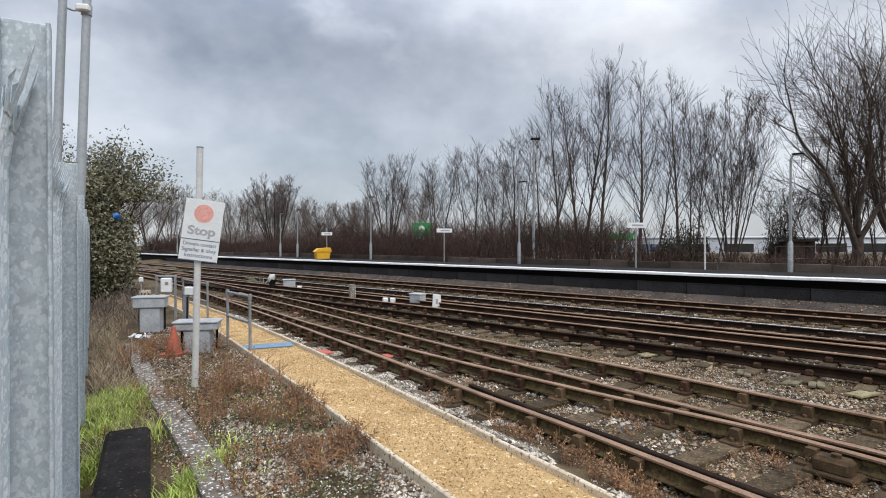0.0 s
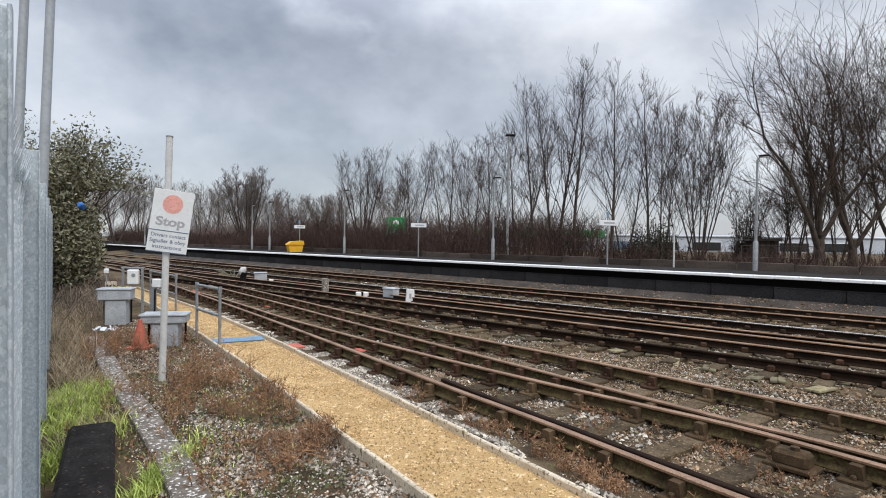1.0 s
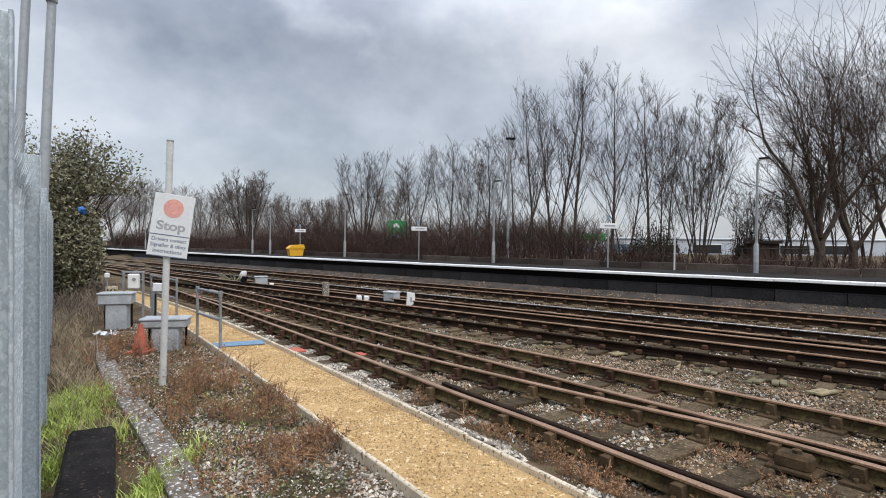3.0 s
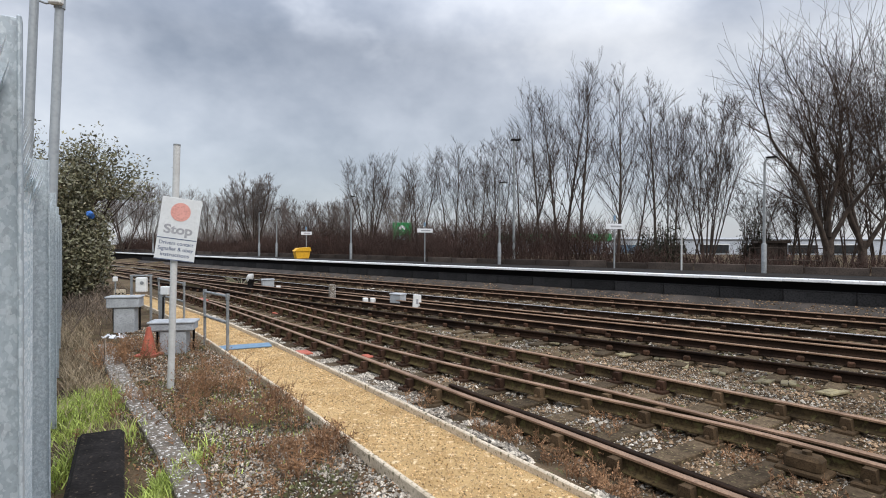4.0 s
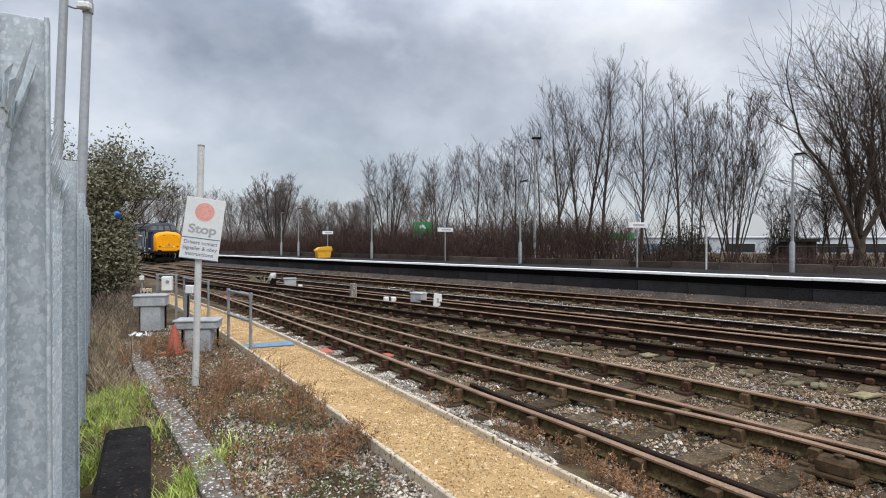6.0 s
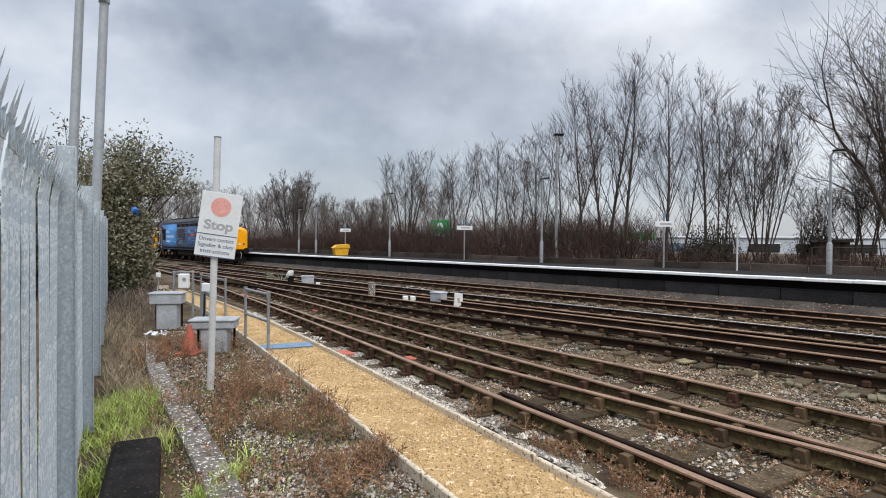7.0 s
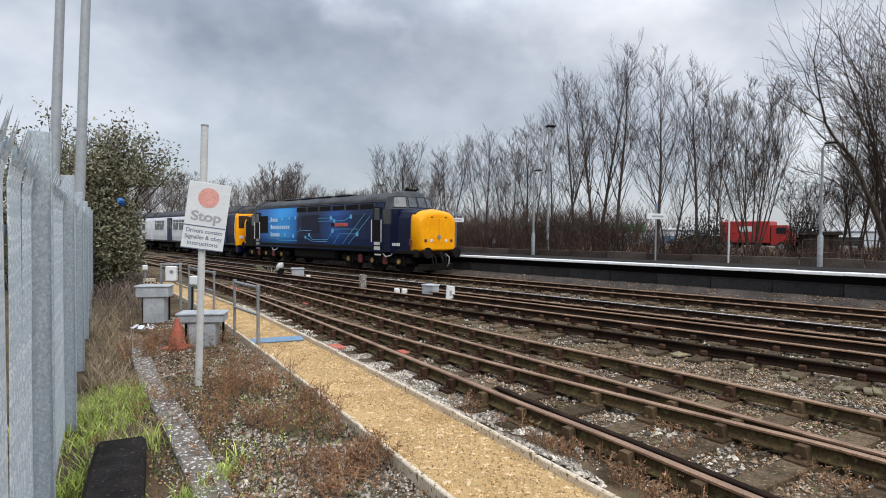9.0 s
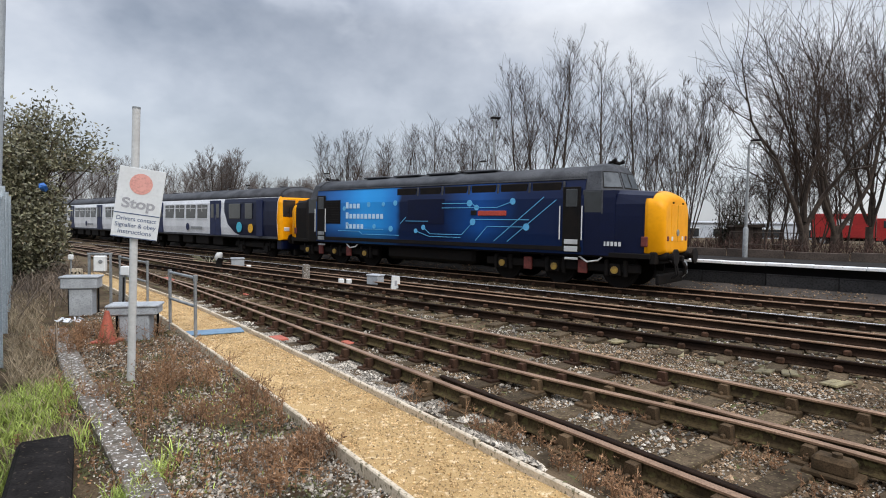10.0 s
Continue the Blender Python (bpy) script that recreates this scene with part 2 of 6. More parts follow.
M = dict(
    ground=mat("gravelly_earth", (0.15, 0.105, 0.062), (0.05, 0.034, 0.02), 0.95, scale=1.3, fine=38, bump=0.8, c=(0.11, 0.115, 0.045), lo=0.6),
    bank=mat("sooty_ballast_bank", (0.075, 0.06, 0.048), (0.032, 0.026, 0.021), 0.95, scale=1.5, fine=30, bump=0.8),
    stone=mat("ballast_stone", (0.47, 0.42, 0.35), (0.17, 0.145, 0.113), 0.9, scale=2.0, fine=50, island=0.85),
    pebble=mat("pale_pebble", (0.55, 0.50, 0.43), (0.33, 0.295, 0.245), 0.9, scale=3, fine=60, island=0.85),
    oldboard=mat("olive_rotten_board", (0.26, 0.22, 0.115), (0.13, 0.105, 0.06), 0.95, scale=5, fine=40, per=0.4),
    brownstone=mat("rusty_ballast", (0.34, 0.235, 0.145), (0.095, 0.063, 0.038), 0.9, scale=2.0, fine=50, island=0.8),
    grit=mat("yellow_gravel", (0.56, 0.375, 0.165), (0.42, 0.268, 0.108), 0.95, scale=2.2, fine=120, bump=0.9, c=(0.72, 0.55, 0.33)),
    gritstone=mat("yellow_gravel_stone", (0.66, 0.485, 0.265), (0.44, 0.285, 0.125), 0.9, scale=3, fine=80, island=0.55),
    board=mat("weathered_edging_board", (0.68, 0.58, 0.44), (0.52, 0.43, 0.31), 0.9, scale=5, fine=45, c=(0.17, 0.145, 0.085), lo=0.57),
    rail=mat("rusty_rail_steel", (0.034, 0.018, 0.010), (0.012, 0.007, 0.0045), 0.85, 0.1, scale=2, fine=45, fade=0.6),
    mossrail=mat("mossy_rusty_rail", (0.088, 0.062, 0.028), (0.038, 0.026, 0.014), 0.9, 0.05, scale=2.5, fine=35, fade=0.55, c=(0.095, 0.08, 0.032), lo=0.56),
    head=mat("worn_rail_head", (0.41, 0.255, 0.16), (0.22, 0.13, 0.076), 0.45, 0.35, scale=2, fine=50, bump=0.1),
    bright=mat("polished_rail_head", (0.62, 0.6, 0.58), (0.45, 0.42, 0.4), 0.25, 0.9, scale=1, fine=40, bump=0.05),
    chair=mat("rusty_cast_chair", (0.075, 0.038, 0.023), (0.032, 0.019, 0.012), 0.85, 0.1, scale=9, fine=70, per=0.35),
    mossy=mat("mossy_chair", (0.11, 0.07, 0.038), (0.05, 0.034, 0.019), 0.9, scale=8, fine=70, per=0.3),
    sleeper=mat("old_timber_sleeper", (0.13, 0.092, 0.056), (0.05, 0.036, 0.022), 0.92, scale=5, fine=24, per=0.35, c=(0.19, 0.155, 0.08), lo=0.60),
    galv=mat("galvanised_steel", (0.60, 0.685, 0.72), (0.52, 0.60, 0.64), 0.5, 0.1, scale=7, fine=26, bump=0.05, fade=0.9, c=(0.6, 0.65, 0.675)),
    # the pales' steel again, its colour darkened for the shade on the posts
    galvpost=mat("shaded_blue_grey_zinc", (0.42, 0.475, 0.505), (0.36, 0.41, 0.44), 0.55, 0.15, scale=6, fine=30, bump=0.05, fade=0.9, c=(0.33, 0.365, 0.39), lo=0.56),
    galvdull=mat("dull_galvanised_tube", (0.36, 0.375, 0.38), (0.24, 0.25, 0.25), 0.55, 0.5, scale=6, fine=50, bump=0.1),
    pole=mat("smooth_grey_zinc_pole", (0.37, 0.40, 0.415), (0.32, 0.345, 0.36), 0.5, 0.15, scale=1.5, fine=12, bump=0.02, fade=0.9),
    # grey base colour stands in for the sky mirrored in the cab panes
    cabglass=mat("sky_paled_cab_glass", (0.13, 0.145, 0.155), (0.09, 0.10, 0.11), 0.16, scale=1, fine=5, bump=0.0),
    white=mat("weathered_white_paint", (0.74, 0.74, 0.72), (0.66, 0.66, 0.63), 0.6, scale=5, fine=40, bump=0.05, fade=0.92),
    signface=mat("grimy_white_sign_face", (0.66, 0.67, 0.66), (0.60, 0.61, 0.60), 0.55, scale=5, fine=30, bump=0.03, fade=0.95),
    faded=mat("faded_red_disc", (0.70, 0.34, 0.28), (0.66, 0.31, 0.26), 0.6, scale=9, fine=40, bump=0.0),
    ink=mat("faded_grey_lettering", (0.40, 0.40, 0.41), (0.30, 0.30, 0.31), 0.6, scale=20, fine=90, bump=0.0),
    blueink=mat("weathered_blue_lettering", (0.10, 0.13, 0.21), (0.075, 0.10, 0.17), 0.6, bump=0.0),
    black=mat("black_rubber", (0.022, 0.02, 0.019), (0.012, 0.011, 0.01), 0.75, scale=6, fine=60),
    tarred=mat("tarred_timber", (0.026, 0.022, 0.020), (0.012, 0.010, 0.009), 0.92, scale=5, fine=35, c=(0.09, 0.07, 0.05), lo=0.62),
    coping=mat("white_painted_coping", (0.86, 0.86, 0.84), (0.76, 0.76, 0.74), 0.7, scale=2.5, fine=20, fade=0.9, c=(0.4, 0.39, 0.37), lo=0.64),
    platform=mat("dark_platform_asphalt", (0.032, 0.028, 0.025), (0.02, 0.018, 0.016), 0.9, scale=1, fine=60),
    # near-black colour carries the shade of the recess below the coping
    platface=mat("shade_black_platform_face", (0.006, 0.0055, 0.0055), (0.010, 0.009, 0.009), 0.9, scale=1.2, fine=14),
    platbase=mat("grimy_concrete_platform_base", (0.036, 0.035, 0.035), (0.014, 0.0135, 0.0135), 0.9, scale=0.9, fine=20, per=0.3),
    concrete=mat("grey_concrete", (0.44, 0.46, 0.475), (0.31, 0.325, 0.335), 0.85, scale=4, fine=50),
    darkconc=mat("mossy_concrete", (0.21, 0.172, 0.135), (0.11, 0.092, 0.07), 0.92, scale=6, fine=40, c=(0.74, 0.72, 0.68), lo=0.57),
    wallplank=mat("dark_weathered_boards", (0.085, 0.066, 0.054), (0.045, 0.036, 0.03), 0.92, scale=1.5, fine=20, per=0.4),
    orange=mat("orange_red_plastic", (0.52, 0.12, 0.065), (0.36, 0.09, 0.055), 0.6, scale=5, fine=40),
    yellow=mat("yellow_grit_bin_plastic", (0.80, 0.43, 0.015), (0.68, 0.35, 0.012), 0.5, scale=4, fine=40, bump=0.05),
    nose=mat("loco_yellow_paint", (0.90, 0.375, 0.003), (0.82, 0.33, 0.003), 0.4, scale=1.2, fine=6, bump=0.0, fade=0.96),
    navy=mat("navy_paint", (0.0035, 0.007, 0.032), (0.003, 0.006, 0.025), 0.42, scale=1.5, fine=30, bump=0.02),
    roofgrey=mat("dusty_grey_roof", (0.085, 0.088, 0.095), (0.045, 0.047, 0.052), 0.75, scale=1.5, fine=25),
    under=mat("black_oily_underframe", (0.007, 0.0065, 0.0065), (0.014, 0.011, 0.009), 0.75, scale=4, fine=30),
    glass=mat("dark_train_glass", (0.022, 0.025, 0.028), (0.016, 0.018, 0.02), 0.06, scale=1, fine=5, bump=0.0),
    trainwhite=mat("white_train_paint", (0.74, 0.75, 0.76), (0.62, 0.63, 0.64), 0.38, scale=1.2, fine=20, bump=0.02),
    doordark=mat("dark_blue_train_door", (0.014, 0.022, 0.07), (0.011, 0.017, 0.05), 0.5, scale=2, fine=20, bump=0.02),
    livelight=mat("pale_blue_livery_lines", (0.13, 0.48, 0.78), (0.11, 0.42, 0.72), 0.4, bump=0.0),
    livetext=mat("light_livery_bars", (0.55, 0.75, 0.9), (0.5, 0.7, 0.88), 0.4, bump=0.0),
    plate=mat("red_nameplate", (0.55, 0.07, 0.04), (0.42, 0.05, 0.03), 0.4, bump=0.0),
    axlecap=mat("grimy_yellow_cap", (0.40, 0.25, 0.03), (0.22, 0.13, 0.03), 0.6, scale=9, fine=50),
    dullred=mat("grimy_red_box", (0.20, 0.035, 0.025), (0.10, 0.02, 0.016), 0.7, scale=6, fine=50),
    cyan=mat("teal_disc", (0.05, 0.45, 0.6), (0.04, 0.4, 0.55), 0.5, bump=0.0),
    bark=mat("grey_brown_bark", (0.10, 0.076, 0.06), (0.05, 0.039, 0.032), 0.95, scale=3, fine=25),
    twig=mat("brown_winter_twig", (0.07, 0.045, 0.032), (0.034, 0.023, 0.018), 0.95, scale=1, fine=20, island=0.35),
    scrub=mat("red_brown_scrub", (0.095, 0.058, 0.046), (0.04, 0.026, 0.021), 0.95, scale=0.6, fine=20, island=0.45),
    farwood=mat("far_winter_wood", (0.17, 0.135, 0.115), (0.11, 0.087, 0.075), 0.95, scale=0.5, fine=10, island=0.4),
    leaf=mat("dull_green_leaf", (0.23, 0.215, 0.125), (0.10, 0.10, 0.055), 0.5, scale=2, fine=20, island=0.6, c=(0.24, 0.19, 0.12)),
    evergreen=mat("dark_ivy_leaf", (0.035, 0.042, 0.022), (0.02, 0.024, 0.014), 0.6, scale=2, fine=20, island=0.6),
    grass=mat("fresh_green_grass", (0.50, 0.58, 0.14), (0.33, 0.41, 0.09), 0.7, scale=2, fine=20, island=0.45),
    mossleaf=mat("olive_moss_leaf", (0.15, 0.15, 0.055), (0.07, 0.072, 0.028), 0.8, scale=2, fine=20, island=0.6),
    signpost=mat("chalky_post_paint", (0.56, 0.56, 0.54), (0.47, 0.465, 0.445), 0.6, scale=4, fine=30, bump=0.03, fade=0.93),
    bramble=mat("grey_brown_bramble", (0.23, 0.175, 0.125), (0.11, 0.083, 0.06), 0.9, scale=2, fine=20, island=0.5),
    straw=mat("dry_straw_grass", (0.44, 0.35, 0.23), (0.28, 0.215, 0.135), 0.9, scale=2, fine=20, island=0.45),
    weed=mat("brown_dead_weed", (0.38, 0.215, 0.11), (0.20, 0.105, 0.052), 0.95, scale=2, fine=20, island=0.5),
    bluepaint=mat("blue_painted_step", (0.17, 0.28, 0.39), (0.13, 0.22, 0.31), 0.7, scale=5, fine=50),
    signboard=mat("white_station_board", (0.75, 0.76, 0.78), (0.68, 0.69, 0.7), 0.5, bump=0.0),
    greenband=mat("green_fascia", (0.03, 0.30, 0.09), (0.025, 0.25, 0.07), 0.5, scale=1, fine=10, bump=0.0),
    cladding=mat("pale_shed_cladding", (0.55, 0.58, 0.62), (0.46, 0.49, 0.53), 0.6, scale=0.4, fine=6, bump=0.05),
    redpaint=mat("red_lorry_paint", (0.40, 0.024, 0.022), (0.32, 0.019, 0.018), 0.4, scale=1, fine=10, bump=0.0),
    bag=mat("blue_plastic_bag", (0.03, 0.16, 0.5), (0.02, 0.11, 0.36), 0.45, scale=9, fine=60),
    litter=mat("crumpled_white_plastic", (0.75, 0.76, 0.78), (0.6, 0.62, 0.64), 0.5, scale=9, fine=60),
)

# galvanised steel shows crystals: flakes at two sizes, some pale and some dark
def spangle(key, cells, pale, dark, share):
    gt = M[key].node_tree
    gbs = gt.nodes["Principled BSDF"]
    for grow, colour, low in ((1.0, dark, 0.70), (0.62, pale, 0.74), (1.35, pale, 0.80)):
        gv, gm, gs = gt.nodes.new("ShaderNodeTexVoronoi"), gt.nodes.new("ShaderNodeMix"), gt.nodes.new("ShaderNodeVectorMath")
        gs.operation = "MULTIPLY"
        gs.inputs[1].default_value = tuple(c * grow for c in cells)
        gt.links.new(gt.nodes["Texture Coordinate"].outputs["Object"], gs.inputs[0])
        gt.links.new(gs.outputs[0], gv.inputs["Vector"])
        gv.inputs["Scale"].default_value = 1.0
        gm.data_type = "RGBA"
        gr = gt.nodes.new("ShaderNodeMapRange")
        gr.inputs["From Min"].default_value, gr.inputs["From Max"].default_value, gr.inputs["To Max"].default_value = low, low + 0.06, share
        gsep = gt.nodes.new("ShaderNodeSeparateXYZ")
        gt.links.new(gv.outputs["Color"], gsep.inputs[0])
        gt.links.new(gsep.outputs[0], gr.inputs["Value"])
        gt.links.new(gr.outputs[0], gm.inputs["Factor"])
        gt.links.new(gbs.inputs["Base Color"].links[0].from_socket, gm.inputs["A"])
        gm.inputs["B"].default_value = (*colour, 1)
        gt.links.new(gm.outputs["Result"], gbs.inputs["Base Color"])


spangle("galv", (105, 105, 72), (0.86, 0.90, 0.91), (0.46, 0.54, 0.58), 0.65)
spangle("galvpost", (130, 130, 85), (0.58, 0.63, 0.65), (0.30, 0.345, 0.37), 0.45)

# the locomotive's side: bright blue fading to navy along its length
livery = bpy.data.materials.new("blue_to_navy_livery")
livery.use_nodes = True
ln, ll = livery.node_tree.nodes, livery.node_tree.links
lc, lx = ln.new("ShaderNodeTexCoord"), ln.new("ShaderNodeSeparateXYZ")
lnoise = ln.new("ShaderNodeTexNoise")
lnoise.inputs["Scale"].default_value = 1.1
lr = ln.new("ShaderNodeValToRGB")
ladd = ln.new("ShaderNodeMath")
ladd.operation = "MULTIPLY_ADD"
ladd.inputs[1].default_value = 0.5
lm = ln.new("ShaderNodeMapRange")
lm.inputs["From Min"].default_value, lm.inputs["From Max"].default_value = -6.6, 7.4
ll.new(lc.outputs["Object"], lx.inputs[0])
ll.new(lc.outputs["Object"], lnoise.inputs["Vector"])
ll.new(lnoise.outputs["Fac"], ladd.inputs[0])
ll.new(lx.outputs[0], ladd.inputs[2])
ll.new(ladd.outputs[0], lm.inputs["Value"])
ll.new(lm.outputs[0], lr.inputs[0])
set_ramp(lr.color_ramp, [(0.0, (0.008, 0.04, 0.14)), (0.12, (0.015, 0.13, 0.40)), (0.24, (0.022, 0.30, 0.72)), (0.31, (0.02, 0.27, 0.66)), (0.385, (0.012, 0.14, 0.44)), (0.405, (0.004, 0.010, 0.038)), (0.56, (0.005, 0.012, 0.046)),
                         (0.69, (0.010, 0.075, 0.28)), (0.80, (0.004, 0.014, 0.055)), (1.0, (0.005, 0.010, 0.042))])
lfoot, lmix = ln.new("ShaderNodeMapRange"), ln.new("ShaderNodeMix")
for key, val in (("From Min", 1.15), ("From Max", 1.75), ("To Min", 0.85), ("To Max", 0.0)):
    lfoot.inputs[key].default_value = val
lmix.data_type = "RGBA"
lmix.inputs["B"].default_value = (0.004, 0.016, 0.06, 1)
ll.new(lx.outputs[2], lfoot.inputs["Value"])
ll.new(lfoot.outputs[0], lmix.inputs["Factor"])
ll.new(lr.outputs[0], lmix.inputs["A"])
ll.new(lmix.outputs["Result"], ln["Principled BSDF"].inputs["Base Color"])
ln["Principled BSDF"].inputs["Roughness"].default_value = 0.3
M["livery"] = livery
for keys, sheen in ((("livery", "navy", "roofgrey", "doordark", "nose", "cabglass"), 0.2),
                    (("rail", "mossrail", "chair", "mossy", "sleeper", "under", "black", "tarred", "platface", "platbase", "platform", "ground", "brownstone", "twig", "bark", "scrub", "evergreen", "wallplank"), 0.12)):
    for key in keys:
        M[key].node_tree.nodes["Principled BSDF"].inputs["Specular IOR Level"].default_value = sheen


# ---- mesh building ----
class Shape:
    """Vertices and faces gathered for one mesh."""

    def __init__(self):
        self.v, self.f = [], []

    def add(self, verts, faces):
        k = len(self.v)
        self.v += [tuple(p) for p in verts]
        self.f += [tuple(i + k for i in f) for f in faces]
        return self

    def box(self, c, size, r=0.0, m=None):
        x, y, z = (d / 2 for d in size)
        r = min(r, x * 0.9, y * 0.9, z * 0.9)
        vs, fs = [], []
        if r <= 0:
            vs = [(sx * x, sy * y, sz * z) for sx in (-1, 1) for sy in (-1, 1) for sz in (-1, 1)]
            fs = [(0, 1, 3, 2), (4, 6, 7, 5), (0, 4, 5, 1), (2, 3, 7, 6), (0, 2, 6, 4), (1, 5, 7, 3)]
        else:
            idx = {}
            for sx in (-1, 1):
                for sy in (-1, 1):
                    for sz in (-1, 1):
                        for a in range(3):
                            p = [sx * (x - r), sy * (y - r), sz * (z - r)]
                            p[a] += (sx, sy, sz)[a] * r
                            idx[sx, sy, sz, a] = len(vs)
                            vs.append(tuple(p))
            for a in range(3):
                b, c2 = [k for k in range(3) if k != a]
                for s in (-1, 1):
                    q = []
                    for u, w in ((-1, -1), (1, -1), (1, 1), (-1, 1)):
                        sg = [0, 0, 0]
                        sg[a], sg[b], sg[c2] = s, u, w
                        q.append(idx[(*sg, a)])
                    fs.append(tuple(q))
            for a in range(3):
                b, c2 = [k for k in range(3) if k != a]
                for u in (-1, 1):
                    for w in (-1, 1):
                        q = []
                        for s, ax in ((-1, b), (1, b), (1, c2), (-1, c2)):
                            sg = [0, 0, 0]
                            sg[a], sg[b], sg[c2] = s, u, w
                            q.append(idx[(*sg, ax)])
                        fs.append(tuple(q))
            for sx in (-1, 1):
                for sy in (-1, 1):
                    for sz in (-1, 1):
                        fs.append(tuple(idx[sx, sy, sz, a] for a in range(3)))
        m = m or Matrix()
        o = Vector(c)
        return self.add([m @ (Vector(p) + o) for p in vs], fs)

    def tube(self, pts, radii, sides=8, caps=True):
        pts = [Vector(p) for p in pts]
        if not hasattr(radii, "__len__"):
            radii = [radii] * len(pts)
        k, n = len(self.v), len(pts)
        side = None
        for i, p in enumerate(pts):
            d = (pts[min(i + 1, n - 1)] - pts[max(i - 1, 0)]).normalized()
            if side is None or abs(side.dot(d)) > 0.9:
                side = d.orthogonal().normalized()
            side = (side - d * side.dot(d)).normalized()
            up = d.cross(side)
            for j in range(sides):
                a = 2 * math.pi * j / sides
                self.v.append(tuple(p + (side * math.cos(a) + up * math.sin(a)) * radii[i]))
        for i in range(n - 1):
            for j in range(sides):
                a, b = k + i * sides + j, k + i * sides + (j + 1) % sides
                self.f.append((a, b, b + sides, a + sides))
        if caps:
            top = len(self.v)
            self.v += self.v[k:k + sides] + self.v[k + (n - 1) * sides:k + n * sides]
            self.f.append(tuple(top + j for j in reversed(range(sides))))
            self.f.append(tuple(top + sides + j for j in range(sides)))
        return self

    def sweep(self, pts, profile, closed=True, caps=True):
        """A profile of (across, up) pairs drawn along a line of x, y, z points; across is to the right of the way."""
        k, n, m = len(self.v), len(pts), len(profile)
        for i, p in enumerate(pts):
            a, b = pts[max(i - 1, 0)], pts[min(i + 1, n - 1)]
            dx, dy = b[0] - a[0], b[1] - a[1]
            l = math.hypot(dx, dy) or 1
            for u, w in profile:
                self.v.append((p[0] + dy / l * u, p[1] - dx / l * u, p[2] + w))
        for i in range(n - 1):
            for j in range(m if closed else m - 1):
                a, b = k + i * m + j, k + i * m + (j + 1) % m
                self.f.append((a, b, b + m, a + m))
        if closed and caps:
            self.f.append(tuple(k + j for j in reversed(range(m))))
            self.f.append(tuple(k + (n - 1) * m + j for j in range(m)))
        return self

    def prism(self, outline, y0, y1):
        """An outline in x, z pulled from y0 to y1."""
        n = len(outline)
        vs = [(x, y0, z) for x, z in outline] + [(x, y1, z) for x, z in outline]
        fs = [tuple(range(n)), tuple(range(2 * n - 1, n - 1, -1))] + [(i, (i + 1) % n, n + (i + 1) % n, n + i) for i in range(n)]
        return self.add(vs, fs)

    def disc(self, c, r, axis="y", thick=0.01, sides=20):
        d = {"x": (1, 0, 0), "y": (0, 1, 0), "z": (0, 0, 1)}[axis]
        d = Vector(d) * thick / 2
        return self.tube([Vector(c) - d, Vector(c) + d], r, sides)


def mesh_of(name, shape, material, smooth=False):
    me = bpy.data.meshes.new(name)
    me.from_pydata(shape.v, [], shape.f)
    me.materials.append(M[material] if isinstance(material, str) else material)
    if smooth:
        me.polygons.foreach_set("use_smooth", [len(f) <= 4 for f in shape.f])
    me.update()
    return me


def part(name, shape, material, parent, label="", smooth=False):
    ob = new(name, mesh_of(name, shape, material, smooth))
    ob.parent = parent
    return tagged(ob, label)


def thing(name, label, category, group="", kind="", at=None):
    ob = new(name)
    if at is not None:
        ob.matrix_world = at
    return tagged(ob, label, category, group, kind)


def single(name, shape, material, label, category, group="", kind="", at=None, smooth=False):
    ob = new(name, mesh_of(name, shape, material, smooth))
    if at is not None:
        ob.matrix_world = at
    return tagged(ob, label, category, group, kind)


def line_at(pts, step):
    """Points every step metres along a broken line, smoothed (Catmull-Rom)."""
    p = [Vector((*q, 0)) if len(q) == 2 else Vector(q) for q in pts]
    fine = []
    for i in range(len(p) - 1):
        a, b, c, d = p[max(i - 1, 0)], p[i], p[i + 1], p[min(i + 2, len(p) - 1)]
        for j in range(12):
            t = j / 12
            fine.append(0.5 * ((2 * b) + (c - a) * t + (2 * a - 5 * b + 4 * c - d) * t * t + (3 * b - a - 3 * c + d) * t ** 3))
    fine.append(p[-1])
    out, need = [fine[0]], step
    for a, b in zip(fine, fine[1:]):
        l = (b - a).length
        while l >= need and l > 0:
            a = a + (b - a) * (need / l)
            out.append(a)
            l -= need
            need = step
        need -= l
    return out


Q = math.sqrt(0.5)


def along(s, n, z=0.0):
    """A place s metres up the main lines and n metres across them."""
    n = n + 1.7 * max(0.0, (s - 10) / 60) ** 2
    return (Q * (n - s), Q * (n + s), z)


def heading(s):
    a, b = along(s + 0.5, 17.4), along(s - 0.5, 17.4)
    return math.degrees(math.atan2(b[1] - a[1], b[0] - a[0]))


rng = random.Random(7)

# ---- ground: one sheet to the horizon ----
def step(a, b, v):
    t = min(1.0, max(0.0, (v - a) / (b - a)))
    return t * t * (3 - 2 * t)


def height(x, y):
    m, n = 0.84 * x + 0.55 * y, Q * (x + y)
    z = -0.03 - 0.2 * step(3.35, 3.95, m)
    z -= 0.07 * step(2.25, 2.45, m) * (1 - step(3.2, 3.4, m))
    n -= 1.7 * max(0.0, (Q * (y - x) - 10) / 60) ** 2
    z += 0.11 * step(15.4, 16.3, n) + 0.20 * step(18.25, 18.9, n) + 0.74 * step(21.6, 22.6, n)
    if abs(x) < 20 and y < 32:
        z += 0.03 * noise.noise((x * 0.9, y * 0.9, 0)) + 0.018 * noise.noise((x * 4, y * 4, 3))
    return z


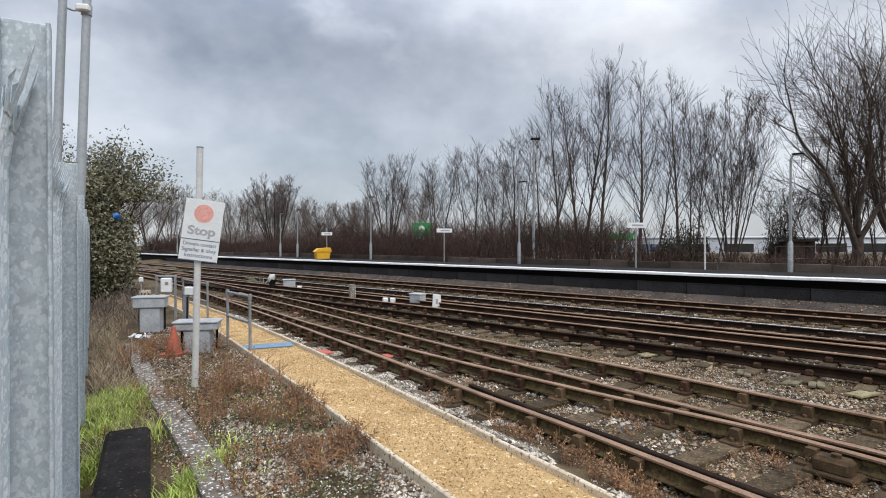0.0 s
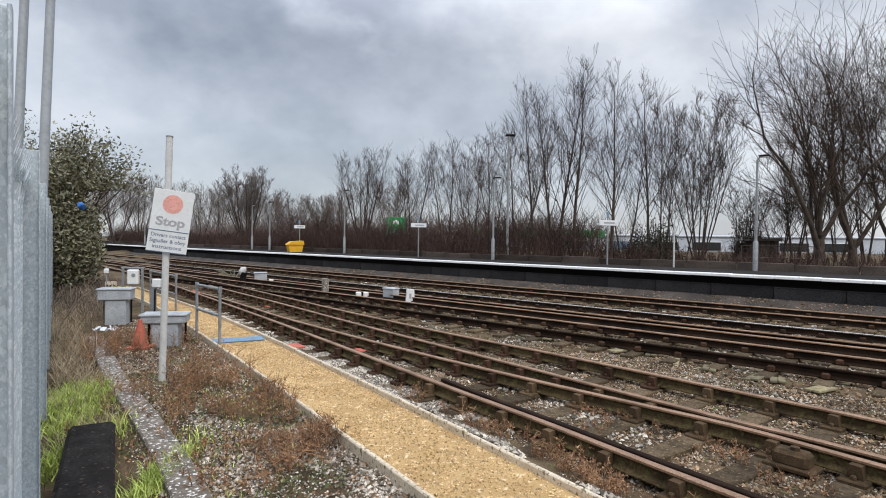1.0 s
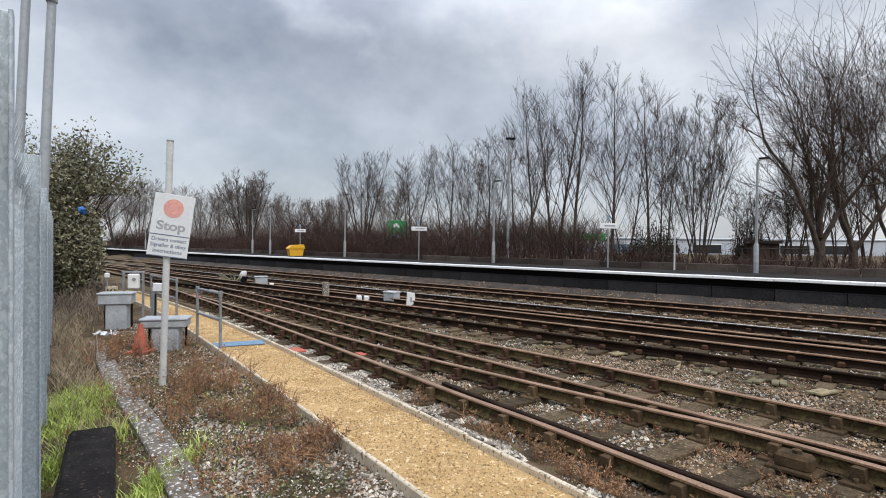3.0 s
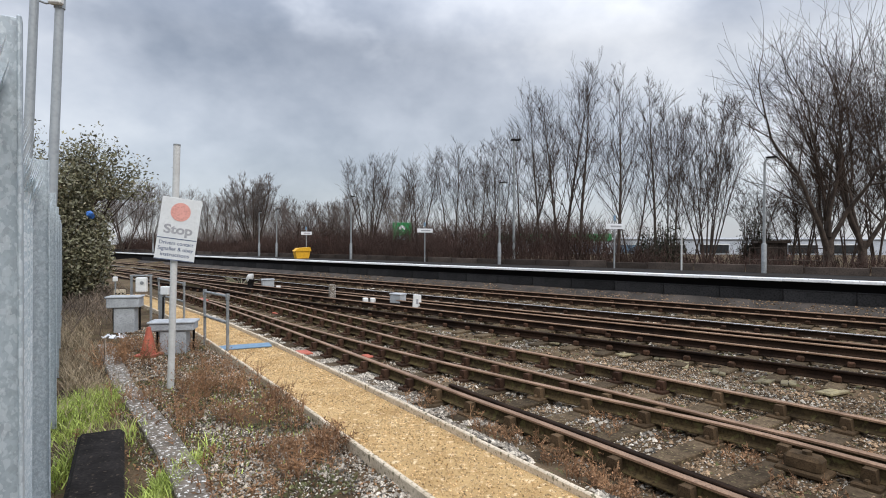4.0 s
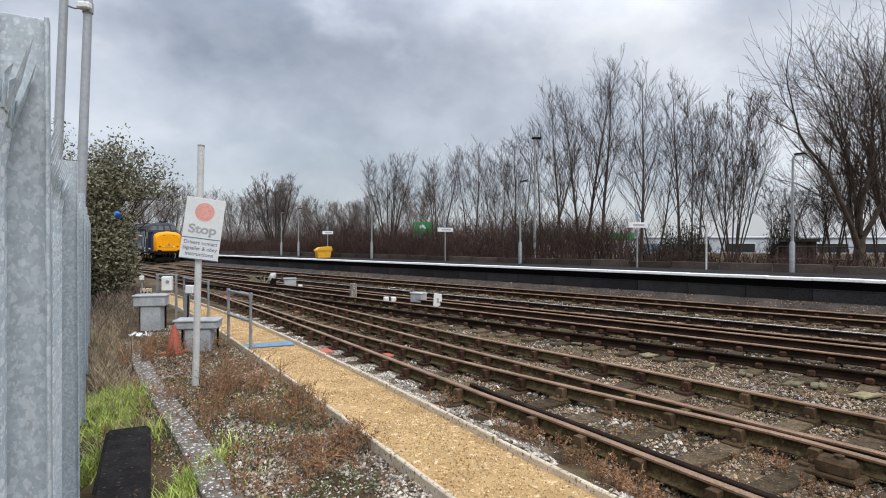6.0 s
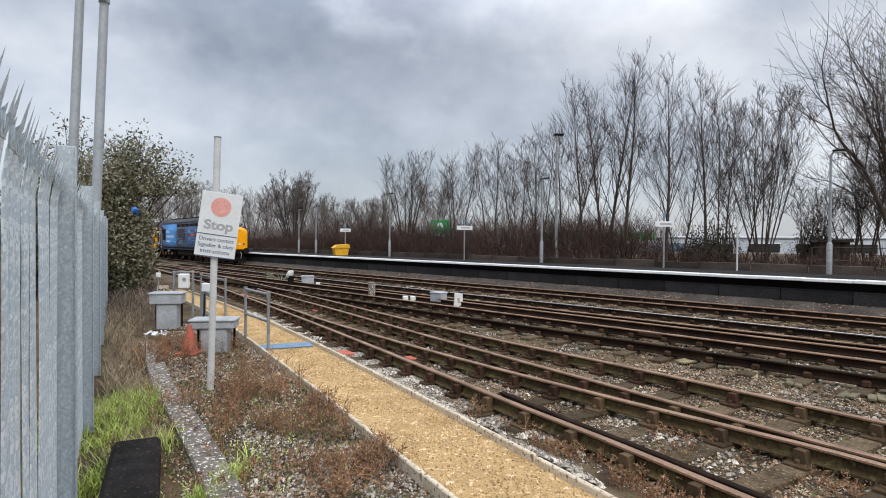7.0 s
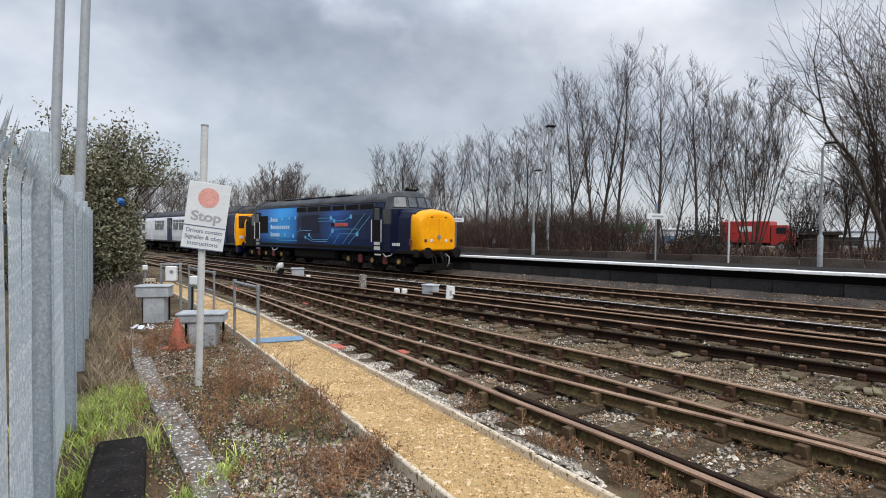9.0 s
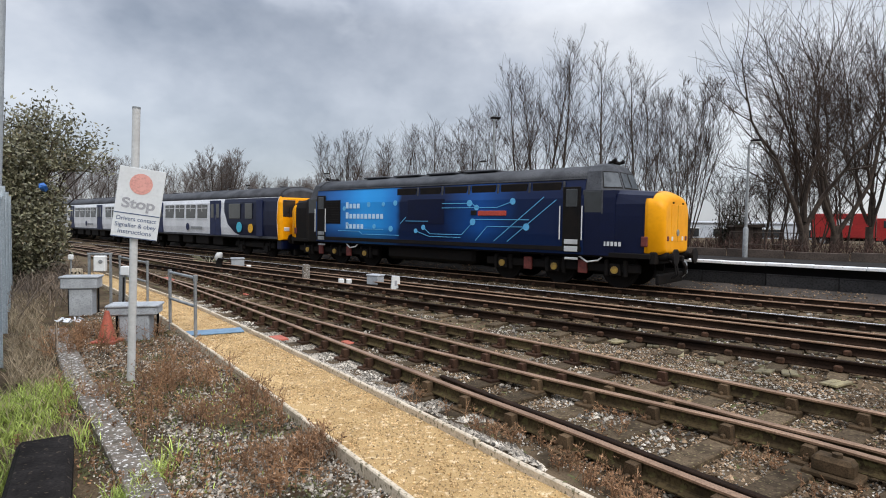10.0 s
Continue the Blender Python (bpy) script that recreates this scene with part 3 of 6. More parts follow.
def ground():
    xs = [-900, -500, -250, -140, -90, -60, -45, -35, -28, -22, -18] + [-15 + 0.3 * i for i in range(107)] + [18, 20, 23, 27, 32, 40, 55, 80, 140, 250, 500, 900]
    ys = [-300, -120, -50, -20, -8, -3] + [0.3 * i for i in range(100)] + [31, 33, 36, 40, 45, 50, 56, 63, 72, 85, 100, 140, 220, 400, 900, 2000]
    sh = Shape()
    sh.v = [(x, y, height(x, y)) for y in ys for x in xs]
    w = len(xs)
    sh.f = [(j * w + i, j * w + i + 1, (j + 1) * w + i + 1, (j + 1) * w + i) for j in range(len(ys) - 1) for i in range(w - 1)]
    single("ground", sh, "ground", "brown gravelly earth and trackside ballast", "ground", kind="structure", smooth=True)


ground()


def stones(sh, x, y, z, r):
    a = rng.random() * 6.28
    ca, sa = math.cos(a) * r, math.sin(a) * r
    k, hgt = rng.uniform(0.5, 0.9), rng.uniform(0.5, 0.9) * r
    sh.add([(x + ca, y + sa, z), (x - sa * k, y + ca * k, z + hgt * 0.2), (x - ca, y - sa, z), (x + sa * k, y - ca * k, z - hgt * 0.1), (x + ca * 0.2, y + sa * 0.3, z + hgt), (x, y, z - hgt)],
           [(0, 1, 4), (1, 2, 4), (2, 3, 4), (3, 0, 4), (1, 0, 5), (2, 1, 5), (3, 2, 5), (0, 3, 5)])


# ---- platform ----
def platform():
    pf = thing("platform", "long dark station platform with a white painted edge", "platform", kind="structure")
    stations = [-60, -40, -25, -15, -8, 0, 8, 15, 22, 30, 38, 46, 54, 62, 70, 80, 95, 110]
    pts = [along(s, 18.95) for s in stations]
    part("deck", Shape().sweep(pts, [(0.34, 0.90), (0.34, 0.955), (3.3, 0.99), (3.3, 0.6), (0.4, 0.6)]), "platform", pf)
    # the overhang's shade is painted into this face's colour
    part("platform_face", Shape().sweep(pts, [(0.30, 0.60), (0.30, 0.90), (0.40, 0.90), (0.40, 0.60)]), "platface", pf, "brick face coloured near-black for the coping's shade")
    part("platform_base", Shape().sweep(pts, [(0.22, -0.3), (0.22, 0.63), (0.4, 0.63), (0.4, -0.3)]), "platface", pf, "near-black backing of the footing")
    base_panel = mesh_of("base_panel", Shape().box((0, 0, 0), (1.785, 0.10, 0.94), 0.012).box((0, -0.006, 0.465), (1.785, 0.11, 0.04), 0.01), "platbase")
    s = -25.0
    while s < 60:
        a, b = along(s, 19.10), along(s + 1.8, 19.10)
        ob = new("base_panel", base_panel)
        ob.parent = pf
        ob.matrix_basis = pose((a[0] + b[0]) / 2, (a[1] + b[1]) / 2, 0.15, 0, 0, math.degrees(math.atan2(b[1] - a[1], b[0] - a[0])) + 180)
        s += 1.8
    bank = Shape()
    for i in range(230):
        for j, (n_, z_) in enumerate(((18.22, -0.06), (18.36, 0.04), (18.6, 0.16), (18.85, 0.26), (19.2, 0.28))):
            x_, y_, _ = along(-30 + 0.4 * i, n_)
            bank.v.append((x_, y_, z_ + 0.025 * rng.uniform(-1, 1) * (0 < j < 4)))
    bank.f = [(i * 5 + j, i * 5 + j + 1, i * 5 + j + 6, i * 5 + j + 5) for i in range(229) for j in range(4)]
    single("ballast_bank", bank, "bank", "bank of dirty ballast against the platform's foot", "ballast", kind="structure", smooth=True)
    chips = Shape()
    for _ in range(3500):
        s, k = rng.uniform(-14, 30), rng.random()
        x_, y_, _ = along(s, 18.3 + 0.62 * k)
        stones(chips, x_, y_, 0.0 + 0.27 * k ** 0.75, rng.uniform(0.018, 0.04))
    single("bank_stones", chips, "brownstone", "rust-stained stones on the ballast bank", "ballast", kind="stuff")
    slab = Shape().box((0, 0, 0), (1.19, 0.42, 0.09), 0.012)
    me = mesh_of("coping_stone", slab, "coping")
    s = -25.0
    while s < 92:
        a, b = along(s, 19.13, 0.93), along(s + 1.2, 19.13, 0.93)
        ob = new("coping_stone", me)
        ob.parent = pf
        ob.matrix_basis = pose((a[0] + b[0]) / 2, (a[1] + b[1]) / 2, 0.925 + rng.uniform(-0.004, 0.004), 0, 0, math.degrees(math.atan2(b[1] - a[1], b[0] - a[0])))
        s += 1.2
    wall = thing("boundary_wall", "low wall of dark weathered boards along the platform's back", "wall", kind="structure")
    plank = mesh_of("panel", Shape().box((0, 0, 0.1), (1.75, 0.09, 0.36), 0.015), "wallplank")
    s = -25.0
    while s < 92:
        a, b = along(s, 21.95), along(s + 1.8, 21.95)
        ob = new("panel", plank)
        ob.parent = wall
        ob.matrix_basis = pose((a[0] + b[0]) / 2, (a[1] + b[1]) / 2, 0.98 + rng.uniform(-0.03, 0.03), 0, 0, math.degrees(math.atan2(b[1] - a[1], b[0] - a[0])))
        s += 1.8


platform()

# ---- railway tracks ----
RAIL = [(-0.07, -0.16), (-0.07, -0.148), (-0.02, -0.13), (-0.011, -0.115), (-0.011, -0.05), (-0.033, -0.035), (-0.035, -0.012), (0.035, -0.012),
        (0.033, -0.035), (0.011, -0.05), (0.011, -0.115), (0.02, -0.13), (0.07, -0.148), (0.07, -0.16)]
HEAD = [(-0.0375, -0.026), (-0.038, -0.006), (-0.028, 0.002), (0.028, 0.002), (0.038, -0.006), (0.0375, -0.026)]


def rail_pair(parent, pts, head, web="rail", label="worn running surface"):
    pts = [(p[0], p[1], 0.0) for p in pts]
    r = part("rail", Shape().sweep(pts, RAIL), web, parent)
    part("rail_head", Shape().sweep(pts, HEAD), head, r, label)


CHAIR = Shape().box((0, 0, -0.195), (0.23, 0.44, 0.08), 0.012).prism([(-0.07, -0.16), (0.07, -0.16), (0.05, -0.035), (-0.05, -0.035)], 0.03, 0.125).prism([(-0.07, -0.16), (0.07, -0.16), (0.05, -0.035), (-0.05, -0.035)], -0.125, -0.03)
CHAIR.box((0, 0.155, -0.14), (0.05, 0.05, 0.05), 0.012).box((0, -0.155, -0.14), (0.05, 0.05, 0.05), 0.012)
chair_mesh, mossy_mesh = mesh_of("rail_chair", CHAIR, "chair"), mesh_of("rail_chair", CHAIR, "mossy")

R1 = [(7.0, -2.4), (4.3, 1.3), (2.46, 3.98), (1.36, 5.72), (0.60, 6.85), (-0.34, 8.31), (-3.02, 12.42), (-5.53, 16.16), (-7.28, 18.75), (-13.0, 26.9), (-24, 41), (-45, 66)]
R2 = [(7.6, -1.2), (5.2, 2.8), (4.01, 4.68), (3.45, 5.50), (2.81, 6.2), (2.19, 6.86), (1.4, 7.74), (0.07, 9.27), (-1.65, 11.4), (-3.45, 13.75), (-5.5, 16.7), (-7.6, 19.5)]
R3 = [(8.4, -1.6), (5.6, 2.7), (4.17, 4.87), (3.55, 5.66), (2.95, 6.5), (2.37, 7.3), (1.72, 8.22), (-0.88, 11.85), (-4.05, 16.45), (-6.3, 19.6), (-8.5, 22.7)]
R4 = [(9.6, -0.2), (6.6, 3.7), (5.03, 5.88), (4.40, 6.68), (3.54, 7.8), (2.22, 9.48), (0.53, 11.5), (-2.24, 15.2), (-4.56, 18.5), (-7.6, 22.7), (-12.5, 29.2), (-24, 43.5), (-45, 68.5)]


def turnout():
    tk = thing("railway_turnout", "rusty bullhead rails of a siding turnout on old timbers", "railway track", kind="structure")
    lines = [line_at(r, 0.36) for r in (R1, R2, R3, R4)]
    for ln_ in lines:
        rail_pair(tk, ln_, "head", "mossrail")
    guard = []
    near = [p for p in lines[0] if p.y < 7.4]
    for i, p in enumerate(near):
        d = (near[min(i + 1, len(near) - 1)] - near[max(i - 1, 0)]).normalized()
        flare = 0.06 * max(0.0, (i - len(near) + 5) / 4)
        guard.append(p + Vector((d.y, -d.x, 0)) * (0.118 + flare))
    rail_pair(tk, guard, "rail", "mossrail", "dark unworn top")
    timber = {}
    base = line_at(R1[:10], 0.74)
    for i in range(1, len(base) - 1):
        p, d = base[i], (base[i + 1] - base[i - 1]).normalized()
        nrm = Vector((d.y, -d.x, 0))
        if p.y < -1.0:
            continue
        hits = []
        for li, ln_ in enumerate(lines):
            b = min(ln_, key=lambda v: abs((v - p).dot(d)))
            if abs((b - p).dot(d)) < 0.4:
                b = b - d * (b - p).dot(d)
                hits.append((li, b, (b - p).dot(nrm)))
        reach = max(h[2] for h in hits)
        wide = round(max(2.4, reach + 1.1), 1)
        if wide not in timber:
            timber[wide] = mesh_of("sleeper", Shape().box((0, 0, 0), (wide, 0.26, 0.16), 0.015), "sleeper")
        ang = math.degrees(math.atan2(nrm.y, nrm.x))
        c = p + nrm * (wide / 2 - 0.55)
        ob = new("sleeper", timber[wide])
        ob.parent = tk
        ob.matrix_basis = pose(c.x, c.y, -0.268 + rng.uniform(-0.012, 0.012), 0, 0, ang + rng.uniform(-1, 1))
        last = None
        for li, b, o in sorted(hits, key=lambda h: h[2]):
            if last is not None and o - last < 0.3:
                continue
            last = o
            ch = new("rail_chair", mossy_mesh if b.y < 7.5 else chair_mesh)
            ch.parent = tk
            ch.matrix_basis = pose(b.x, b.y, 0, 0, 0, ang + 90)
    # check-rail blocks at the crossing nose
    nose_ = Shape().box((0, 0, -0.10), (0.32, 0.20, 0.16), 0.035).tube([(0.02, 0, -0.03), (0.02, 0, 0.01)], 0.045, 6).box((0, 0, -0.18), (0.44, 0.28, 0.05), 0.012)
    part("crossing_block", nose_, "mossy", tk).matrix_basis = pose(3.66, 4.84, 0, 0, 0, -53)


def main_line(name, n0, n1, heads, label, up=0.0):
    tk = thing(name, label, "railway track", kind="structure", at=pose(0, 0, up))
    st = [-40 + 2.5 * i for i in range(54)]
    for n, h in zip((n0, n1), heads):
        rail_pair(tk, [along(s, n) for s in st], h)
    slp = mesh_of("sleeper", Shape().box((0, 0, 0), (2.6, 0.25, 0.14), 0.012), "sleeper")
    chairs = Shape()
    s = -14.0
    while s < 52:
        a = along(s, (n0 + n1) / 2)
        ang = heading(s) + 90
        ob = new("sleeper", slp)
        ob.parent = tk
        ob.matrix_basis = pose(a[0], a[1], -0.245 + rng.uniform(-0.01, 0.01), 0, 0, ang + rng.uniform(-1, 1))
        for n in (n0, n1):
            m = Matrix.Translation(along(s, n)) @ pose(0, 0, 0, 0, 0, ang + 90)
            chairs.box((0, 0.07, -0.125), (0.12, 0.09, 0.10), 0.02, m).box((0, -0.07, -0.125), (0.12, 0.09, 0.10), 0.02, m)
        s += 0.76
    tagged(part("rail_chairs", chairs, "chair", tk), kind="stuff")


turnout()
main_line("track_near", 10.4, 11.83, ("rail", "head"), "railway track with rusty rails on timber sleepers")
main_line("track_middle", 13.6, 15.04, ("head", "bright"), "railway track with one polished rail on sleepers")
main_line("track_platform", 16.68, 18.12, ("head", "head"), "platform railway track with worn rails", 0.1)
third = thing("conductor_rail", "brown conductor rail raised on white insulators", "conductor rail", kind="structure")
rail_pair(third, [along(-40 + 2.5 * i, 12.66, 0.0) for i in range(54)], "head")
for i in range(24):
    a = along(-12 + 2.6 * i, 12.66)
    part("insulator", Shape().tube([(a[0], a[1], -0.25), (a[0], a[1], -0.15)], 0.06, 8), "concrete", third)
for ob in third.children:
    ob.location.z += 0.05


# ---- ballast and gravel ----
def scatter():
    grey, brown, gold = Shape(), Shape(), Shape()
    made = 0
    while made < 15000:      # fresh grey stone between the walkway and the siding
        t = rng.random() ** 1.3
        y = 3.2 + 13 * t
        m = rng.uniform(3.45, 4.3) if rng.random() < 0.9 else rng.uniform(3.5, 5.8)
        x = (m - 0.55 * y) / 0.84
        dens = noise.noise((x * 0.5, y * 0.5, 1))
        if 6.3 < y < 11.5 or (dens > 0.0 and m < 4.2):
            stones(grey, x, y, height(x, y) + 0.012, rng.uniform(0.018, 0.042))
            made += 1
        else:
            made += 0.3
    for _ in range(24000):  # browned ballast under and between the tracks
        y = 2.5 + 24 * rng.random() ** 1.5
        m = rng.uniform(4.2, 4.2 + 12 * min(1, 0.25 + y / 14))
        x = (m - 0.55 * y) / 0.84
        if Q * (x + y) < 18.6:
            stones(brown if noise.noise((x * 0.7, y * 0.7, 5)) > -0.1 else grey, x, y, height(x, y) + 0.008, rng.uniform(0.016, 0.036) * (1 + y / 40))
    for _ in range(16000):   # verge
        y = 3.0 + 10 * rng.random() ** 1.4
        m = rng.uniform(0.6, 2.3)
        x = (m - 0.55 * y) / 0.84
        if x > -0.25 - 0.515 * y and noise.noise((x * 0.8, y * 0.8, 9)) > -0.15:
            stones(brown if rng.random() < 0.45 else grey, x, y, height(x, y) + 0.006, rng.uniform(0.012, 0.028))
    for _ in range(56000):  # fine stone among the siding timbers
        y = -1.5 + 12 * rng.random() ** 1.05
        m = rng.uniform(4.0, 9.2)
        x = (m - 0.55 * y) / 0.84
        stones(brown if rng.random() < 0.6 else grey, x, y, height(x, y) + 0.008, rng.uniform(0.007, 0.02))
    for _ in range(5000):   # a stony patch beside the path
        y = 2.8 + 3.6 * rng.random() ** 1.2
        m = rng.uniform(1.15, 2.27)
        x = (m - 0.55 * y) / 0.84
        if noise.noise((x * 0.8, y * 0.8, 31)) > -0.25 and x > -0.3 - 0.45 * y:
            stones(grey, x, y, height(x, y) + 0.008, rng.uniform(0.010, 0.026))
    pale = Shape()
    for _ in range(5000):   # clean pale chips by the path's far edge
        y = 6.4 + 7 * rng.random()
        m = 3.5 + abs(rng.gauss(0, 0.38))
        x = (m - 0.55 * y) / 0.84
        if noise.noise((x * 0.6, y * 0.6, 1)) > -0.25:
            stones(pale, x, y, height(x, y) + 0.02, rng.uniform(0.014, 0.032))
    for _ in range(27000):
        y = 3.0 + 9.5 * rng.random() ** 1.5
        m = rng.uniform(0.5, 2.3) if rng.random() < 0.42 else rng.uniform(3.6, 10.0)
        x = (m - 0.55 * y) / 0.84
        if x > -0.2 - 0.53 * y and noise.noise((x * 1.1, y * 1.1, 15)) > -0.2:
            stones(pale, x, y, height(x, y) + 0.006, rng.uniform(0.006, 0.016))
    single("pebbles", pale, "pebble", "small pale stone chips in the earth", "stones", kind="stuff")
    single("ballast", grey, "stone", "loose grey crushed stone ballast beside the rails", "ballast", kind="stuff")
    single("old_ballast", brown, "brownstone", "rust-stained old ballast between the rails", "ballast", kind="stuff")


scatter()

# ---- walkway ----
WL = [(3.2, -1.6), (1.55, 1.5), (0.75, 2.75), (-0.02, 3.98), (-0.43, 4.68), (-1.2, 5.98), (-2.17, 7.52), (-3.78, 10.08), (-5.6, 12.9), (-8.2, 16.6), (-12.2, 21.7)]
WR = [(4.4, -1.0), (2.75, 1.55), (2.0, 2.75), (1.24, 3.98), (0.88, 4.56), (-0.01, 6.0), (-1.26, 8.02), (-2.92, 10.58), (-4.6, 13.1), (-6.9, 16.2), (-11.3, 22.0)]


def walkway():
    wk = thing("walkway", "yellow gravel walkway between weathered timber edging boards", "path", kind="structure")
    l, r = line_at(WL, 0.3), line_at(WR, 0.3)
    k = min(len(l), len(r))
    sh = Shape()
    for i in range(k):
        a, b = l[int(i * (len(l) - 1) / (k - 1))], r[int(i * (len(r) - 1) / (k - 1))]
        for j in range(5):
            p = a.lerp(b, j / 4)
            sh.v.append((p.x, p.y, 0.0 + 0.012 * noise.noise((p.x * 2, p.y * 2, 0))))
    sh.f = [(i * 5 + j, i * 5 + j + 1, i * 5 + j + 6, i * 5 + j + 5) for i in range(k - 1) for j in range(4)]
    part("gravel_surface", sh, "grit", wk, "yellow gravel", True)
    loose = Shape()
    for _ in range(26000):
        i = rng.uniform(0.12, 0.75) * (len(l) - 1)
        i, f = int(i), i - int(i)
        j = min(len(r) - 2, int(i * (len(r) - 1) / (len(l) - 1)))
        p = l[i].lerp(l[i + 1], f).lerp(r[j].lerp(r[j + 1], f), rng.uniform(0.04, 0.96))
        stones(loose, p.x, p.y, 0.005, rng.uniform(0.004, 0.014))
    tagged(part("loose_gravel", loose, "gritstone", wk), kind="stuff")
    for ln_ in (line_at(WL, 2.4), line_at(WR, 2.4)):
        for a, b in zip(ln_, ln_[1:]):
            d = (b - a).length
            bd = part("edging_board", Shape().box((0, 0, -0.055), (d - 0.012, 0.048, 0.2), 0.01), "board", wk)
            c = (a + b) / 2
            bd.matrix_basis = pose(c.x, c.y, 0.025 + rng.uniform(-0.006, 0.006), 0, rng.uniform(-0.3, 0.3), math.degrees(math.atan2(b.y - a.y, b.x - a.x)))
    stp = part("blue_strip", Shape().box((0, 0, 0), (0.94, 0.42, 0.02), 0.005), "bluepaint", wk, "blue painted strip across the path")
    stp.matrix_basis = pose(-3.36, 10.3, 0.022, 0, 0, 24)


walkway()


# ---- kerb, block and crossing panels ----
def kerb():
    kb = thing("concrete_kerb", "old lichen-spotted concrete edging strip in the verge", "kerb", kind="structure")
    pts = line_at([(-0.6, 2.2), (-1.70, 3.98), (-2.11, 4.62), (-3.0, 5.92), (-4.0, 7.3), (-4.6, 8.23), (-6.4, 11.0)], 0.9)
    for a, b in zip(pts, pts[1:]):
        d = (b - a).length
        st = part("kerb_stone", Shape().box((0, 0, -0.06), (d - 0.01, 0.26, 0.16), 0.015), "darkconc", kb)
        c = (a + b) / 2
        st.matrix_basis = pose(c.x, c.y, 0.03, 0, rng.uniform(-0.5, 0.5), math.degrees(math.atan2(b.y - a.y, b.x - a.x)))


kerb()
single("timber_block", Shape().box((0, 0, 0.1), (1.9, 0.37, 0.26), 0.035), "tarred", "black tarred timber block lying beside the fence", "timber", at=pose(-2.50, 4.08, -0.01, 0, 0, 118))
for x, y, a, w, l in [(-2.35, 10.75, 122, 0.3, 0.55), (-1.05, 10.35, 122, 0.18, 0.4), (-8.6, 21.4, 122, 0.5, 1.6), (-7.0, 22.7, 122, 0.45, 1.3), (-4.6, 17.2, 122, 0.3, 0.9), (-9.8, 20.5, 122, 0.5, 1.2)]:
    single("crossing_panel", Shape().box((0, 0, 0), (l * 0.7, w * 0.8, 0.05), 0.012), "orange", "faded orange-red plastic panel between the rails", "panel", "orange track panels", at=pose(x, y, -0.19, 0, 0, a))


# ---- palisade fence ----
def fence():
    fc = thing("palisade_fence", "tall galvanised steel palisade fence with spiked tops", "fence", kind="structure")
    d = Vector((-0.5345, 0.8452, 0))
    o = Vector((-0.345, -0.035, 0))
    ang = math.degrees(math.atan2(d.y, d.x))
    prof = [(-0.036, 0.005), (-0.026, 0.0), (-0.012, 0.0), (0.0, 0.005), (0.012, 0.0), (0.026, 0.0), (0.036, 0.005), (0.036, 0.008), (0.026, 0.003), (0.012, 0.003), (0.0, 0.008), (-0.012, 0.003), (-0.026, 0.003), (-0.036, 0.008)]
    pale = Shape()
    k = len(prof)
    for z, w, off in ((0.0, 1, 0), (2.12, 1, 0), (2.21, 1, 0.012)):
        pale.v += [(x * w, y - off, z) for x, y in prof]
    pale.f += [(i * k + j, i * k + (j + 1) % k, (i + 1) * k + (j + 1) % k, (i + 1) * k + j) for i in range(2) for j in range(k)]
    for x0, x1, tx, ty, tz in ((-0.036, -0.012, -0.055, -0.03, 2.29), (-0.012, 0.012, 0.0, -0.06, 2.37), (0.012, 0.036, 0.055, -0.03, 2.29)):
        xm = (x0 + x1) / 2
        pale.add([(x0, -0.012, 2.20), (x1, -0.012, 2.20), (xm * 0.6 + tx * 0.4 + 0.034, ty * 0.55, 2.265), (tx, ty, tz), (xm * 0.6 + tx * 0.4 - 0.034, ty * 0.55, 2.265),
                  (x0, -0.007, 2.20), (x1, -0.007, 2.20), (xm * 0.6 + tx * 0.4, ty * 0.55 + 0.006, 2.265)],
                 [(0, 1, 2, 4), (4, 2, 3), (6, 5, 7), (5, 0, 4, 7), (1, 6, 7, 2), (7, 4, 3), (2, 7, 3)])
    me = mesh_of("pale", pale, "galv")
    t = 1.25 - 3 * 0.0785
    while t < 23.5:
        p = o + d * t
        ob = new("pale", me)
        ob.parent = fc
        ob.matrix_basis = pose(p.x, p.y, 0.02 + rng.uniform(-0.01, 0.01), rng.uniform(-0.4, 0.4), rng.uniform(-0.3, 0.3), ang)
        t += 0.0785
    post = Shape().box((0, -0.034, 1.255), (0.009, 0.090, 2.51), 0.002).box((0, -0.083, 1.255), (0.055, 0.010, 2.51), 0.003).box((0, 0.014, 1.255), (0.055, 0.010, 2.51), 0.003)
    pm = mesh_of("fence_post", post, "galvpost")
    for t in (1.19, 3.93, 6.75, 9.5, 12.25, 15.0, 17.75, 20.5, 23.2):
        p = o + d * t + Vector((-d.y, d.x, 0)) * -0.005
        ob = new("fence_post", pm)
        ob.parent = fc
        ob.matrix_basis = pose(p.x, p.y, -0.02, 0, 0, ang)
    for z in (0.45, 1.95):
        a, b = o + d * 1.0, o + d * 23.4
        nrm = Vector((-d.y, d.x, 0)) * 0.045
        part("fence_rail", Shape().sweep([(*(a + nrm).xy, z), (*(b + nrm).xy, z)], [(-0.02, -0.025), (-0.02, 0.025), (0.02, 0.025), (0.02, -0.025)]), "galvdull", fc)


fence()


